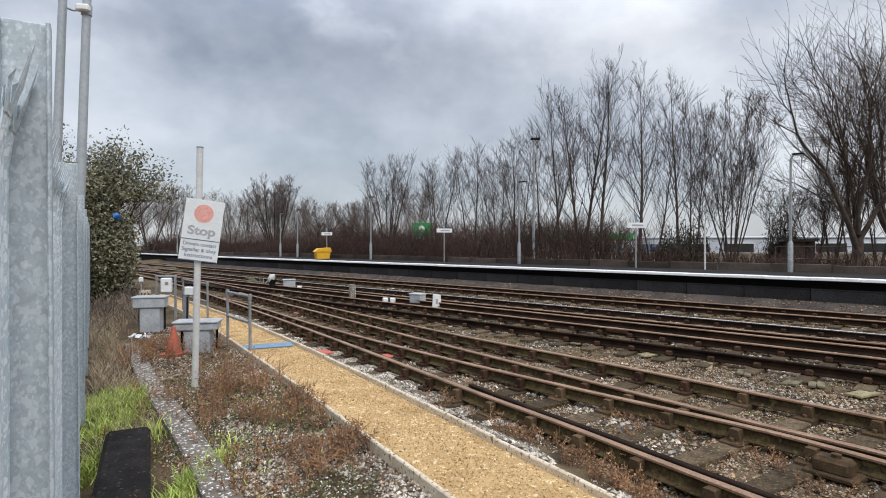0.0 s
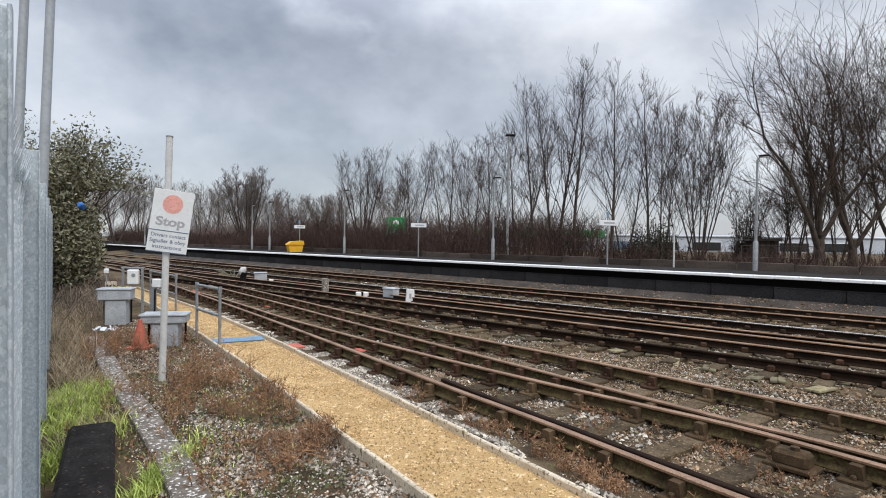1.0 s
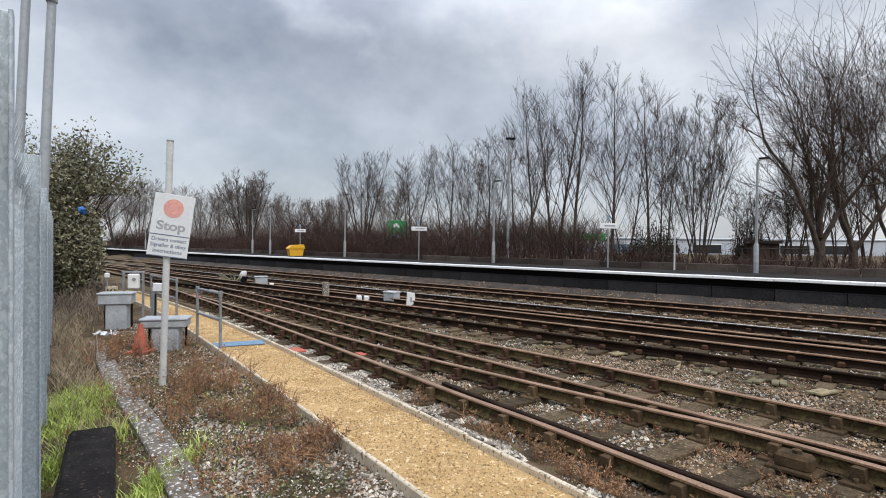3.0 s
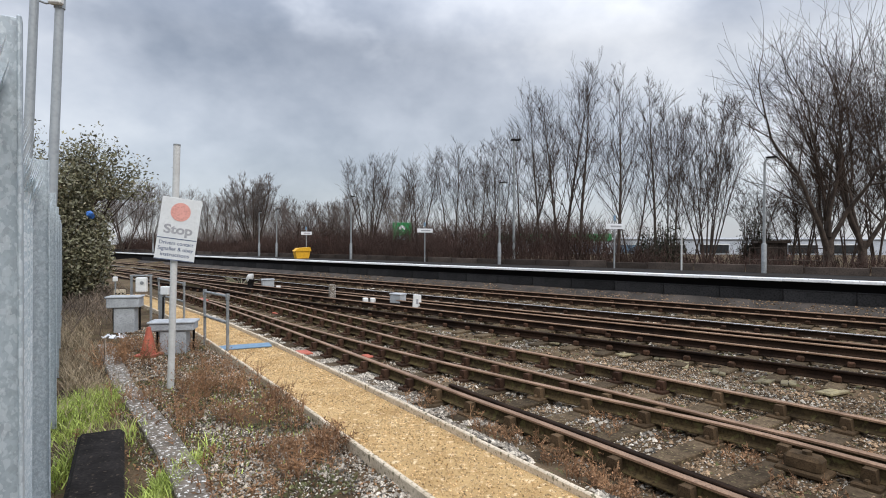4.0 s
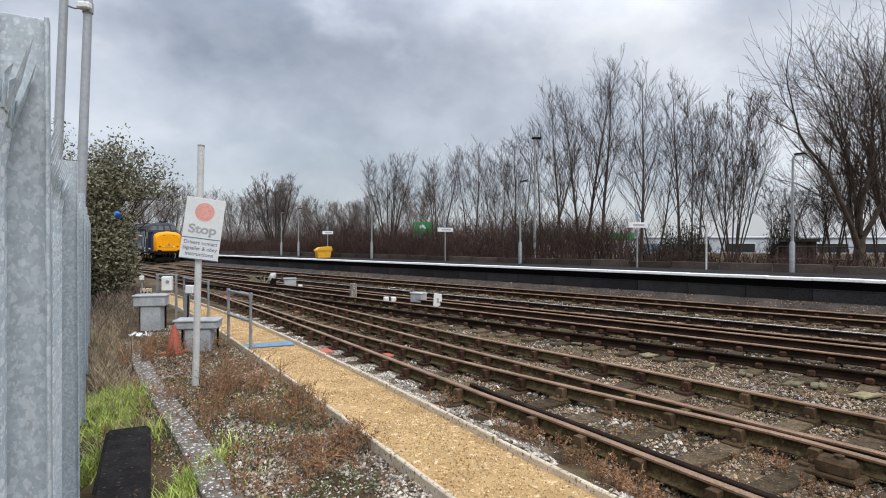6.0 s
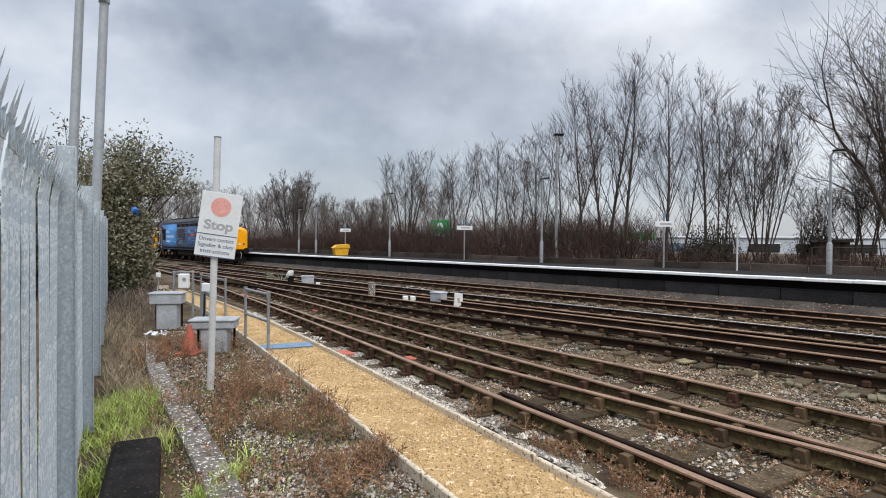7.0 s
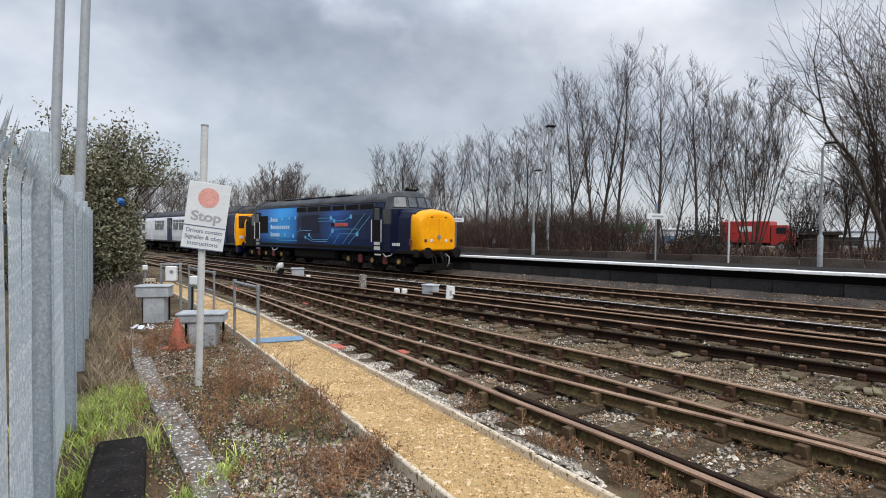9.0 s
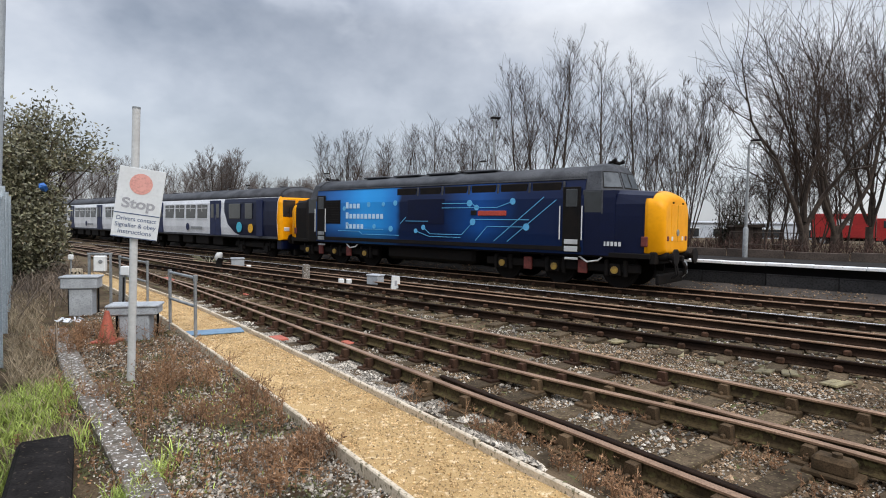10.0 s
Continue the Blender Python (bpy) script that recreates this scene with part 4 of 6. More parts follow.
# ---- the stop sign ----
def letters(name, text, size, x, z, y, material, parent, width=None):
    cu = bpy.data.curves.new(name, "FONT")
    cu.body, cu.size, cu.align_x, cu.extrude = text, size, "CENTER", 0.0015
    cu.offset = 0.004 * size / 0.12 if size > 0.1 else 0.0006
    tmp = new(name, cu)
    me = bpy.data.meshes.new_from_object(tmp.evaluated_get(bpy.context.evaluated_depsgraph_get()))
    bpy.data.objects.remove(tmp)
    xs = [v.co.x for v in me.vertices]
    k = width / (max(xs) - min(xs)) if width else 1
    for v in me.vertices:
        v.co = (v.co.x * k + x, y - v.co.z, v.co.y + z)
    me.materials.clear()
    me.materials.append(M[material])
    ob = new(name, me)
    ob.parent = parent
    return ob


def stop_sign():
    sg = thing("stop_sign", "leaning white post with a tilted faded stop board", "sign", at=pose(-3.425, 7.38, -0.05, 0, 1.55, 0))
    part("post", Shape().tube([(0, 0, 0), (0, 0, 3.34)], 0.044, 20), "signpost", sg, "white painted tubular post", True)
    part("post_cap", Shape().tube([(0, 0, 3.34), (0, 0, 3.36)], 0.046, 20), "galvdull", sg)
    bd = part("board", Shape().box((0, 0, 0), (0.50, 0.012, 0.845), 0.004), "signface", sg, "white board with a faded red disc")
    bd.matrix_basis = pose(0.075, -0.062, 2.20, 0, 6.2, 14)
    part("disc", Shape().disc((0.0, -0.0075, 0.235), 0.125, "y", 0.004, 32), "faded", bd, "faded red disc")
    part("divider", Shape().box((0, -0.0075, -0.13), (0.49, 0.003, 0.012)), "blueink", bd)
    letters("lettering", "Stop", 0.165, 0.0, -0.06, -0.0065, "ink", bd, 0.36)
    for i, tx in enumerate(("Drivers contact", "Signaller & obey", "instructions")):
        letters("lettering", tx, 0.072, 0.0, -0.215 - 0.078 * i, -0.0065, "blueink", bd, (0.43, 0.44, 0.36)[i])
    part("lower_edge", Shape().box((0, -0.0075, -0.416), (0.49, 0.003, 0.01)), "blueink", bd)
    for z in (0.3, -0.3):
        part("clamp", Shape().box((-0.07, 0.035, z), (0.13, 0.06, 0.035), 0.005), "galvdull", bd)


stop_sign()


# ---- lineside furniture on the verge ----
def pedestal(at, label, w, top, thick, foot):
    t = thing("concrete_pedestal", label, "pedestal", "grey pedestals by the walkway", at=at)
    part("cap", Shape().box((0, 0, top - thick / 2), (w, 0.42, thick), 0.02), "concrete", t)
    part("lip", Shape().box((0, 0, top + 0.02), (w + 0.05, 0.46, 0.045), 0.015), "concrete", t)
    part("column", Shape().box((0.02, 0, (top - thick) / 2 - 0.1), (foot, 0.34, top - thick + 0.2), 0.015), "concrete", t)
    for sx in (-1, 1):
        part("leg", Shape().box((sx * (w / 2 - 0.06), 0.12, (top - thick) / 2 - 0.1), (0.035, 0.035, top - thick + 0.2), 0.004), "under", t)


pedestal(pose(-6.72, 12.45, 0, 0, 0, 12), "grey concrete pedestal with an overhanging cap", 0.66, 0.74, 0.22, 0.42)
pedestal(pose(-4.50, 9.9, 0, 0, 0, 10), "grey concrete pedestal behind the sign post", 0.74, 0.53, 0.13, 0.44)

fr = thing("meter_frame", "lineside frame carrying a white instrument box", "equipment frame", at=pose(-6.95, 13.6, 0, 0, 0, 8))
for x in (-0.22, 0.22):
    part("upright", Shape().box((x, 0.03, 0.58), (0.05, 0.05, 1.2), 0.006), "galvdull", fr)
bx = part("box", Shape().box((0.04, -0.06, 0.95), (0.24, 0.16, 0.36), 0.02), "white", fr, "white instrument box")
part("dial", Shape().disc((0.07, -0.145, 1.0), 0.042, "y", 0.015), "galvdull", bx)
part("crossbar", Shape().box((0, 0.03, 1.17), (0.52, 0.04, 0.04), 0.005), "galvdull", fr)
st = thing("perforated_stand", "rusty perforated stand with a small white head", "stand", at=pose(-7.62, 13.7, 0, 0, 0, 5))
pl = part("plate", Shape().box((0.1, 0, 0.62), (0.28, 0.03, 0.4), 0.01), "board", st)
for i in range(3):
    for j in range(3):
        part("hole_plug", Shape().disc((0.02 + 0.08 * i, -0.016, 0.5 + 0.11 * j), 0.022, "y", 0.004, 8), "under", pl)
part("rod", Shape().tube([(0, 0, -0.1), (0, 0, 1.1)], 0.02, 8), "galvdull", st)
part("head", Shape().box((0, -0.01, 1.08), (0.1, 0.08, 0.12), 0.015), "white", st)
lp = thing("lineside_post", "grey post with a pale junction box at its head", "post", at=pose(-5.25, 11.0, -0.1, 0, 1.5, 0))
part("shaft", Shape().box((0, 0, 0.55), (0.09, 0.09, 1.1), 0.01), "galvdull", lp)
part("junction_box", Shape().box((0.07, -0.02, 1.12), (0.16, 0.12, 0.17), 0.015), "signface", lp)
part("cable", Shape().tube([(0.05, -0.06, 1.0), (0.06, -0.07, 0.6), (0.0, -0.07, 0.2)], 0.018, 6), "black", lp)
cone = thing("traffic_cone", "small scuffed orange traffic cone", "cone", at=pose(-4.78, 9.55, 0.0))
part("body", Shape().tube([(0, 0, 0.03), (0, 0, 0.25), (0, 0, 0.5)], [0.14, 0.085, 0.03], 20), "orange", cone, "", True)
part("foot", Shape().box((0, 0, 0.015), (0.36, 0.36, 0.05), 0.012), "orange", cone)
lt = Shape()
for i in range(14):
    a = rng.random() * 6.28
    lt.box((0, 0, 0), (rng.uniform(0.05, 0.16), rng.uniform(0.03, 0.09), 0.012), 0.003, pose(-6.15 + rng.uniform(-0.2, 0.2), 11.0 + rng.uniform(-0.1, 0.1), 0.09 + rng.uniform(-0.02, 0.03), rng.uniform(-40, 40), rng.uniform(-40, 40), a * 57))
single("litter", lt, "litter", "crumpled white plastic litter on the ground", "litter", kind="stuff")


def handrail(pts, hgt, label):
    hr = thing("handrail", label, "handrail", "tubular handrails by the walkway")
    for x, y in pts:
        part("upright", Shape().tube([(x, y, -0.15), (x, y, hgt - 0.02)], 0.027, 12), "galvdull", hr, "", True)
        part("elbow", Shape().tube([(x, y, hgt - 0.06), (x, y, hgt + 0.045)], 0.037, 12), "galvdull", hr, "", True)
    for z in (hgt, hgt * 0.52):
        part("bar", Shape().tube([(x, y, z) for x, y in pts], 0.025, 12), "galvdull", hr, "", True)


handrail([(-3.55, 9.93), (-4.36, 10.95)], 1.0, "galvanised two-bar handrail beside the gravel path")
handrail([(-6.05, 13.95), (-7.6, 15.9)], 0.95, "galvanised handrail further along the gravel path")

# rotten boards lying in the ballast
for i, (x, y, l_) in enumerate(((4.05, 10.45, 0.6), (4.6, 10.2, 0.5), (4.7, 9.5, 0.45), (5.05, 8.9, 0.55), (5.48, 8.3, 0.5), (5.75, 8.15, 0.4), (6.05, 7.6, 0.6), (3.47, 11.55, 0.5), (2.95, 11.75, 0.45), (2.25, 9.6, 0.4), (6.4, 11.0, 0.5), (-1.8, 13.4, 0.5))):
    bd_ = Shape()
    for k in range(2):
        bd_.box((rng.uniform(-0.05, 0.05), k * 0.11, 0.0), (l_, 0.10, 0.035), 0.006)
    single("rotten_board", bd_, "oldboard", "olive rotten board end lying in the ballast", "board", "rotten boards", at=pose(x, y, -0.19, rng.uniform(-5, 5), rng.uniform(-4, 4), 45 + rng.uniform(-20, 20)))
sp_ = Shape()
for i in range(26):
    a, l_ = i * 2.4, rng.uniform(0.5, 1.0)
    dx, dy, el = math.cos(a), math.sin(a), rng.uniform(0.25, 0.9)
    sp_.add([(-dy * 0.03, dx * 0.03, 0), (dy * 0.03, -dx * 0.03, 0), (dx * l_ * 0.6, dy * l_ * 0.6, l_ * el * 0.7), (dx * l_, dy * l_, l_ * el * 0.8)], [(0, 1, 2), (0, 2, 3), (1, 3, 2)])
single("spiky_weed", sp_, "leaf", "dark spiky weed growing between the tracks", "weed", at=pose(-9.3, 28.2, -0.2))
for s_ in (6.1, -1.2, 13.5):
    single("fishplate", Shape().box((0, 0, -0.07), (0.55, 0.12, 0.1), 0.02), "chair", "rusty bolted fishplate joining two rail lengths", "fishplate", "rail joints", at=pose(*along(s_, 11.83)[:2], 0, 0, 0, -45))
# markers between the tracks
mk = thing("point_lamp", "white rounded lamp hood on a dark stump", "lamp", at=pose(-8.15, 26.0, -0.2))
part("stump", Shape().tube([(0, 0, 0), (0, 0, 0.30), (0.05, 0, 0.52)], [0.15, 0.13, 0.17], 12), "under", mk)
part("hood", Shape().tube([(-0.06, 0, 0.40), (-0.05, 0, 0.52), (0.02, 0, 0.66), (0.12, 0, 0.74)], [0.10, 0.16, 0.15, 0.05], 14), "signpost", mk, "", True)
cb = thing("grey_cabinet", "low grey trackside cabinet", "cabinet", "grey boxes between the tracks", at=pose(-7.4, 26.2, -0.25, 0, 0, 20))
part("body", Shape().box((0, 0, 0.27), (0.55, 0.4, 0.5), 0.03), "concrete", cb)
part("lid", Shape().box((0, 0, 0.54), (0.6, 0.45, 0.06), 0.02), "concrete", cb)
cb2 = thing("grey_cabinet", "flat grey trackside junction box", "cabinet", "grey boxes between the tracks", at=pose(-0.92, 19.0, -0.08, 0, 0, -40))
part("body", Shape().box((0, 0, 0.16), (0.5, 0.32, 0.3), 0.02), "concrete", cb2)
part("lid", Shape().box((0, 0, 0.32), (0.54, 0.36, 0.05), 0.015), "concrete", cb2)
mp = thing("marker_post", "white numbered marker post beside a rail", "marker", at=pose(-0.25, 18.1, -0.22, 0, 0, 10))
part("body", Shape().prism([(-0.15, 0), (0.15, 0), (0.13, 0.5), (-0.11, 0.53)], -0.07, 0.07), "white", mp)
part("label_bar", Shape().box((0, -0.074, 0.3), (0.07, 0.006, 0.16)), "ink", mp)
cp = single("concrete_stump", Shape().box((0, 0, 0.3), (0.24, 0.24, 0.62), 0.03), "darkconc", "short mossy concrete post between the tracks", "post", at=pose(-3.55, 21.2, -0.2, 0, 0, 20))
for dx in (0, 0.27):
    single("white_block", Shape().box((0, 0, 0.12), (0.18, 0.2, 0.24), 0.02), "white", "small white painted block between the tracks", "block", "white blocks", at=pose(-2.12 + dx, 19.75 - dx * 0.2, -0.2, 0, 0, 15))
single("white_block", Shape().box((0, 0, 0.12), (0.2, 0.2, 0.26), 0.02), "white", "small white painted block between the tracks", "block", "white blocks", at=pose(-6.7, 25.4, -0.2, 0, 0, 15))


# ---- on the platform ----
def platform_lamp(s, hgt, label="tall grey platform lamp post with a flat head"):
    x, y, _ = along(s, 21.75)
    lp_ = thing("platform_lamp", label, "lamp post", "platform lamps", at=pose(x, y, 0.98, 0, 0, 45))
    part("base", Shape().tube([(0, 0, 0), (0, 0, 1.0), (0, 0, 1.06)], [0.085, 0.085, 0.05], 14), "galvdull", lp_, "", True)
    part("column", Shape().tube([(0, 0, 1.05), (0, 0, hgt - 0.1)], [0.05, 0.038], 12), "galvdull", lp_, "", True)
    part("bracket", Shape().tube([(0, 0, hgt - 0.12), (0, -0.06, hgt - 0.02), (0, -0.2, hgt)], 0.03, 10), "galvdull", lp_)
    hd = part("lamp_head", Shape().box((0, -0.22, hgt + 0.03), (0.2, 0.36, 0.07), 0.03), "under", lp_)
    part("lens", Shape().box((0, -0.22, hgt - 0.015), (0.14, 0.26, 0.03), 0.01), "signface", hd)


for s_, h_ in ((4.96, 4.0), (16.6, 4.0), (28.7, 4.0), (38.2, 3.6), (41.0, 3.5), (66.8, 4.2), (80.0, 4.2)):
    platform_lamp(s_, h_)
wp = thing("white_post", "plain white post on the platform", "post", at=pose(*along(7.79, 21.75)[:2], 0.98))
part("shaft", Shape().tube([(0, 0, 0), (0, 0, 1.75)], 0.032, 12), "signpost", wp)


def station_board(s, w):
    x, y, _ = along(s, 21.7)
    b = thing("station_sign", "white station name board on a single post", "sign", "station name boards", at=pose(x, y, 0.98, 0, 0, 22))
    part("post", Shape().tube([(0, 0.03, 0), (0, 0.03, 2.1)], 0.035, 10), "galvdull", b)
    bd = part("board", Shape().box((0, 0, 1.75), (w, 0.03, 0.22), 0.006), "signboard", b)
    part("name_bar", Shape().box((0.04, -0.018, 1.75), (w * 0.6, 0.006, 0.07)), "ink", bd)
    part("blue_flash", Shape().box((-0.02, 0.0, 2.1), (0.12, 0.03, 0.22), 0.01), "bluepaint", b)


station_board(10.5, 0.95)
station_board(21.8, 0.92)
station_board(33.9, 0.75)
gb = thing("grit_bin", "bright yellow plastic grit bin with a hinged lid", "grit bin", at=pose(*along(33.4, 21.0)[:2], 0.97, 0, 0, 30))
part("body", Shape().prism([(-0.42, 0), (0.42, 0), (0.52, 0.5), (-0.52, 0.5)], -0.3, 0.3), "yellow", gb)
part("lid", Shape().prism([(-0.58, 0.5), (0.58, 0.5), (0.5, 0.78), (-0.3, 0.72)], -0.36, 0.36), "yellow", gb, "sloping yellow lid")
ms = thing("tall_mast", "tall thin lighting mast among the trees", "mast", at=pose(4.7, 29.24, 0.8))
part("column", Shape().tube([(0, 0, 0), (0, 0, 6.7)], [0.08, 0.05], 10), "galvdull", ms)
part("lamp_head", Shape().box((0.08, 0, 6.72), (0.5, 0.25, 0.1), 0.03), "under", ms)
shelter = thing("bike_shelter", "dark open railing frame behind the platform", "railing", at=pose(12.6, 21.0, 0.9, 0, 0, -45))
for i in range(5):
    part("upright", Shape().tube([(i * 0.6, 0, 0), (i * 0.6, 0, 0.95)], 0.016, 8), "wallplank", shelter)
for z in (0.5, 0.95):
    part("bar", Shape().tube([(0, 0, z), (2.4, 0, z)], 0.016, 8), "wallplank", shelter)
# two tall poles by the fence
for x, lean, arm in ((-8.02, 2.6, False), (-7.50, 2.4, True)):
    pl_ = thing("tall_pole", "tall grey galvanised pole behind the fence", "pole", "tall poles behind the fence", at=pose(x, 11.0, 0, 0, lean, 0))
    part("shaft", Shape().tube([(0, 0, -0.1), (0, 0, 5), (0, 0, 9.5)], [0.10, 0.085, 0.07], 16), "pole", pl_, "", True)
    if arm:
        part("arm", Shape().tube([(-0.05, -0.02, 6.72), (-0.25, -0.02, 6.70), (-0.38, -0.02, 6.74)], 0.02, 8), "galvdull", pl_)
        part("camera_box", Shape().box((0.0, -0.12, 6.72), (0.26, 0.14, 0.14), 0.03), "white", pl_, "small white box on a clamp")
        part("clamp", Shape().tube([(0, 0, 6.62), (0, 0, 6.82)], 0.1, 14), "pole", pl_)

# ---- far buildings ----
shed = thing("store_building", "long pale retail shed with a green fascia beyond the trees", "building", at=pose(33, 76, 0, 0, 0, -8))
part("wall", Shape().box((0, 0, 1.3), (56, 14, 2.6), 0.05), "cladding", shed)
part("fascia", Shape().box((-17, -7.1, 2.9), (17, 0.3, 0.95), 0.05), "greenband", shed, "green fascia band")
part("roof", Shape().box((0, 0, 2.75), (56.4, 14.4, 0.3), 0.1), "cladding", shed)
for i in range(9):
    wf = part("window", Shape().box((-22 + i * 5.2, -7.06, 1.5), (3.4, 0.1, 1.0), 0.02), "bluepaint" if i in (2, 3) else "glass", shed)
    part("frame", Shape().box((-22 + i * 5.2, -7.1, 2.05), (3.6, 0.12, 0.1), 0.02), "white", wf)
gs = thing("green_sign", "green and white roadside store sign", "sign", at=pose(-2.6, 61, 0.8, 0, 0, -4))
for x in (-0.7, 0.7):
    part("post", Shape().tube([(x, 0, 0), (x, 0, 2.4)], 0.06, 8), "galvdull", gs)
pn = part("panel", Shape().box((0, 0, 2.4), (2.1, 0.15, 2.3), 0.05), "greenband", gs)
part("emblem", Shape().disc((0, -0.09, 2.9), 0.34, "y", 0.02, 24), "signboard", pn)
part("emblem_cut", Shape().prism([(-0.4, 2.6), (0.4, 2.6), (0.0, 2.98)], -0.115, -0.08), "greenband", pn)
part("bar", Shape().box((0, -0.09, 1.85), (1.2, 0.02, 0.4)), "livetext", pn)


# ---- trees ----
def twigs(sh, p, d, length, r, level, rg, spread, up, sides, wob=0.12, thin=0.011):
    n = 4 if level > 1 else 3
    pts, rad = [Vector(p)], [r]
    d = Vector(d).normalized()
    seg = length / n
    for i in range(n):
        d = (d + Vector((rg.uniform(-1, 1), rg.uniform(-1, 1), rg.uniform(-0.6, 0.6))) * wob + Vector((0, 0, up))).normalized()
        pts.append(pts[-1] + d * seg)
        rad.append(max(thin, r * (1 - 0.7 * (i + 1) / n)))
    sh.tube(pts, rad, sides if level > 1 else 3, caps=False)
    if level == 0:
        return
    for i in range((0, 4, 5, 7, 7)[level]):
        t = rg.uniform(0.2, 1.0)
        j = min(n - 1, int(t * n))
        a = pts[j].lerp(pts[j + 1], t * n - j)
        ax = Vector((rg.uniform(-1, 1), rg.uniform(-1, 1), rg.uniform(-0.4, 0.6))).normalized()
        nd = (d * (1 - spread) + ax * spread).normalized()
        twigs(sh, a, nd, length * rg.uniform(0.35, 0.62), max(thin, rad[j] * 0.5), level - 1, rg, spread, up, sides, wob, thin)


def tree(x, y, hgt, stems, seed, label, spread=0.45, up=0.06, fan=0.25, r=0.12, z=0.75, thin=0.005, wood="twig", dense=1.0):
    """Straight stems with upswept side branches; several stems fan out from one foot."""
    rg = random.Random(seed)
    tr = thing("bare_tree", label, "tree", "bare winter trees", at=pose(x, y, z))
    base, crown = Shape(), Shape()
    for i in range(stems):
        a = rg.random() * 6.28 if stems == 1 else 6.28 * i / stems + rg.uniform(-0.5, 0.5)
        lean = fan * rg.uniform(0.25, 1)
        d = Vector((math.cos(a) * lean, math.sin(a) * lean, 1)).normalized()
        q = Vector((math.cos(a) * 0.15 * (stems > 1), math.sin(a) * 0.15 * (stems > 1), -0.1))
        l = hgt * rg.uniform(0.8, 0.97) if i else hgt * 0.96
        n, thick = 9, r * rg.uniform(0.7, 1.0)
        pts, rad = [q.copy()], [thick * 1.15]
        for k in range(n):
            d = (d + Vector((rg.uniform(-1, 1), rg.uniform(-1, 1), 0)) * 0.045 + Vector((0, 0, 0.03 if fan < 0.3 else 0.012))).normalized()
            q = q + d * l / n
            pts.append(q.copy())
            rad.append(max(thin, thick * (1 - 0.93 * (k + 1) / n)))
        base.tube(pts, rad, 7, caps=False)
        a2 = rg.random() * 6.28
        count = int((24 if stems < 3 else 18 if stems < 6 else 13) * dense)
        for k in range(count):
            t = 0.24 + 0.74 * (k + rg.random()) / count
            j = min(n - 1, int(t * n))
            o = pts[j].lerp(pts[j + 1], t * n - j)
            a2 += 2.4 + rg.uniform(-0.5, 0.5)
            tilt = radians(rg.uniform(26, 48) * (0.62 + spread) - 12 * t)
            out = (Vector((math.cos(a2) * math.sin(tilt), math.sin(a2) * math.sin(tilt), math.cos(tilt))) + d * 0.25).normalized()
            reach = hgt * rg.uniform(0.20, 0.36) * (1.15 - 0.85 * t * t) * (0.62 + spread)
            twigs(crown, o, out, reach, max(thin, rad[j] * 0.36), 2, rg, 0.38, up * 0.6, 4, 0.11, thin)
    part("trunk", base, "bark", tr, "", True)
    part("crown", crown, wood, tr, "bare branching twigs")


def limb(base, crown, p, d, length, r, level, rg, thin, droop):
    """A crooked limb that forks again and again, thinning as it goes."""
    n = 5 if level > 2 else 4 if level > 1 else 3
    pts, rad, d = [Vector(p)], [r], Vector(d)
    for i in range(n):
        kink = 0.20 if level > 1 else 0.14
        d = (d + Vector((rg.gauss(0, 1), rg.gauss(0, 1), rg.gauss(0, 0.8))) * kink * 0.6 + Vector((0, 0, 0.055 - droop * (level > 2)))).normalized()
        pts.append(pts[-1] + d * length / n)
        rad.append(max(thin, r * (1 - 0.52 * (i + 1) / n)) if level else thin)
    heavy = r > 0.028
    (base if heavy else crown).tube(pts, rad, 7 if r > 0.06 else 5 if heavy else 3, caps=False)
    if level == 0:
        return
    for k in range((0, 4, 4, 4, 5)[level] + (rg.random() < 0.3)):
        t = 1.0 if k == 0 else rg.uniform(0.28, 0.97)
        j = min(n - 1, int(t * n))
        o = pts[j].lerp(pts[j + 1], t * n - j)
        side = d.orthogonal().normalized()
        side.rotate(Matrix.Rotation(rg.random() * 6.283, 3, d))
        ang = radians(rg.uniform(4, 18) if k == 0 else rg.uniform(25, 54))
        nd = (d * math.cos(ang) + side * math.sin(ang)).normalized()
        if nd.z < -0.15:
            nd.z *= 0.3
        limb(base, crown, o, nd, length * (rg.uniform(0.7, 0.85) if k == 0 else rg.uniform(0.45, 0.75)), max(thin, rad[j] * (0.85 if k == 0 else rg.uniform(0.42, 0.62))), level - 1, rg, thin, droop)


def spreading_tree(x, y, hgt, limbs, seed, r, wide, z=0.75, thin=0.006, fork=1.3):
    """A stout trunk that parts low into heavy limbs."""
    rg = random.Random(seed)
    tr = thing("bare_tree", WIDE, "tree", "bare winter trees", at=pose(x, y, z))
    base, crown = Shape(), Shape()
    base.tube([(0, 0, -0.25), (0, 0, 0.1), (0.03, 0.02, fork * 0.6), (0.0, 0.0, fork + 0.15)], [r * 1.7, r * 1.3, r * 1.12, r * 1.05], 12)
    for i in range(limbs):
        a = 6.283 * i / limbs + rg.uniform(-0.35, 0.35) + 0.6
        lean = wide * rg.uniform(0.5, 1.0) if i else wide * 0.15
        d = Vector((math.cos(a) * lean, math.sin(a) * lean, 1)).normalized()
        limb(base, crown, (math.cos(a) * r * 0.4, math.sin(a) * r * 0.4, fork - 0.15 + rg.uniform(-0.2, 0.5) * (i > 0)), d, hgt * rg.uniform(0.32, 0.38), r * rg.uniform(0.55, 0.75), 4, rg, thin, 0.0)
    part("trunk", base, "bark", tr, "thick dark trunk and limbs", True)
    part("crown", crown, "twig", tr, "wide net of bare twigs")


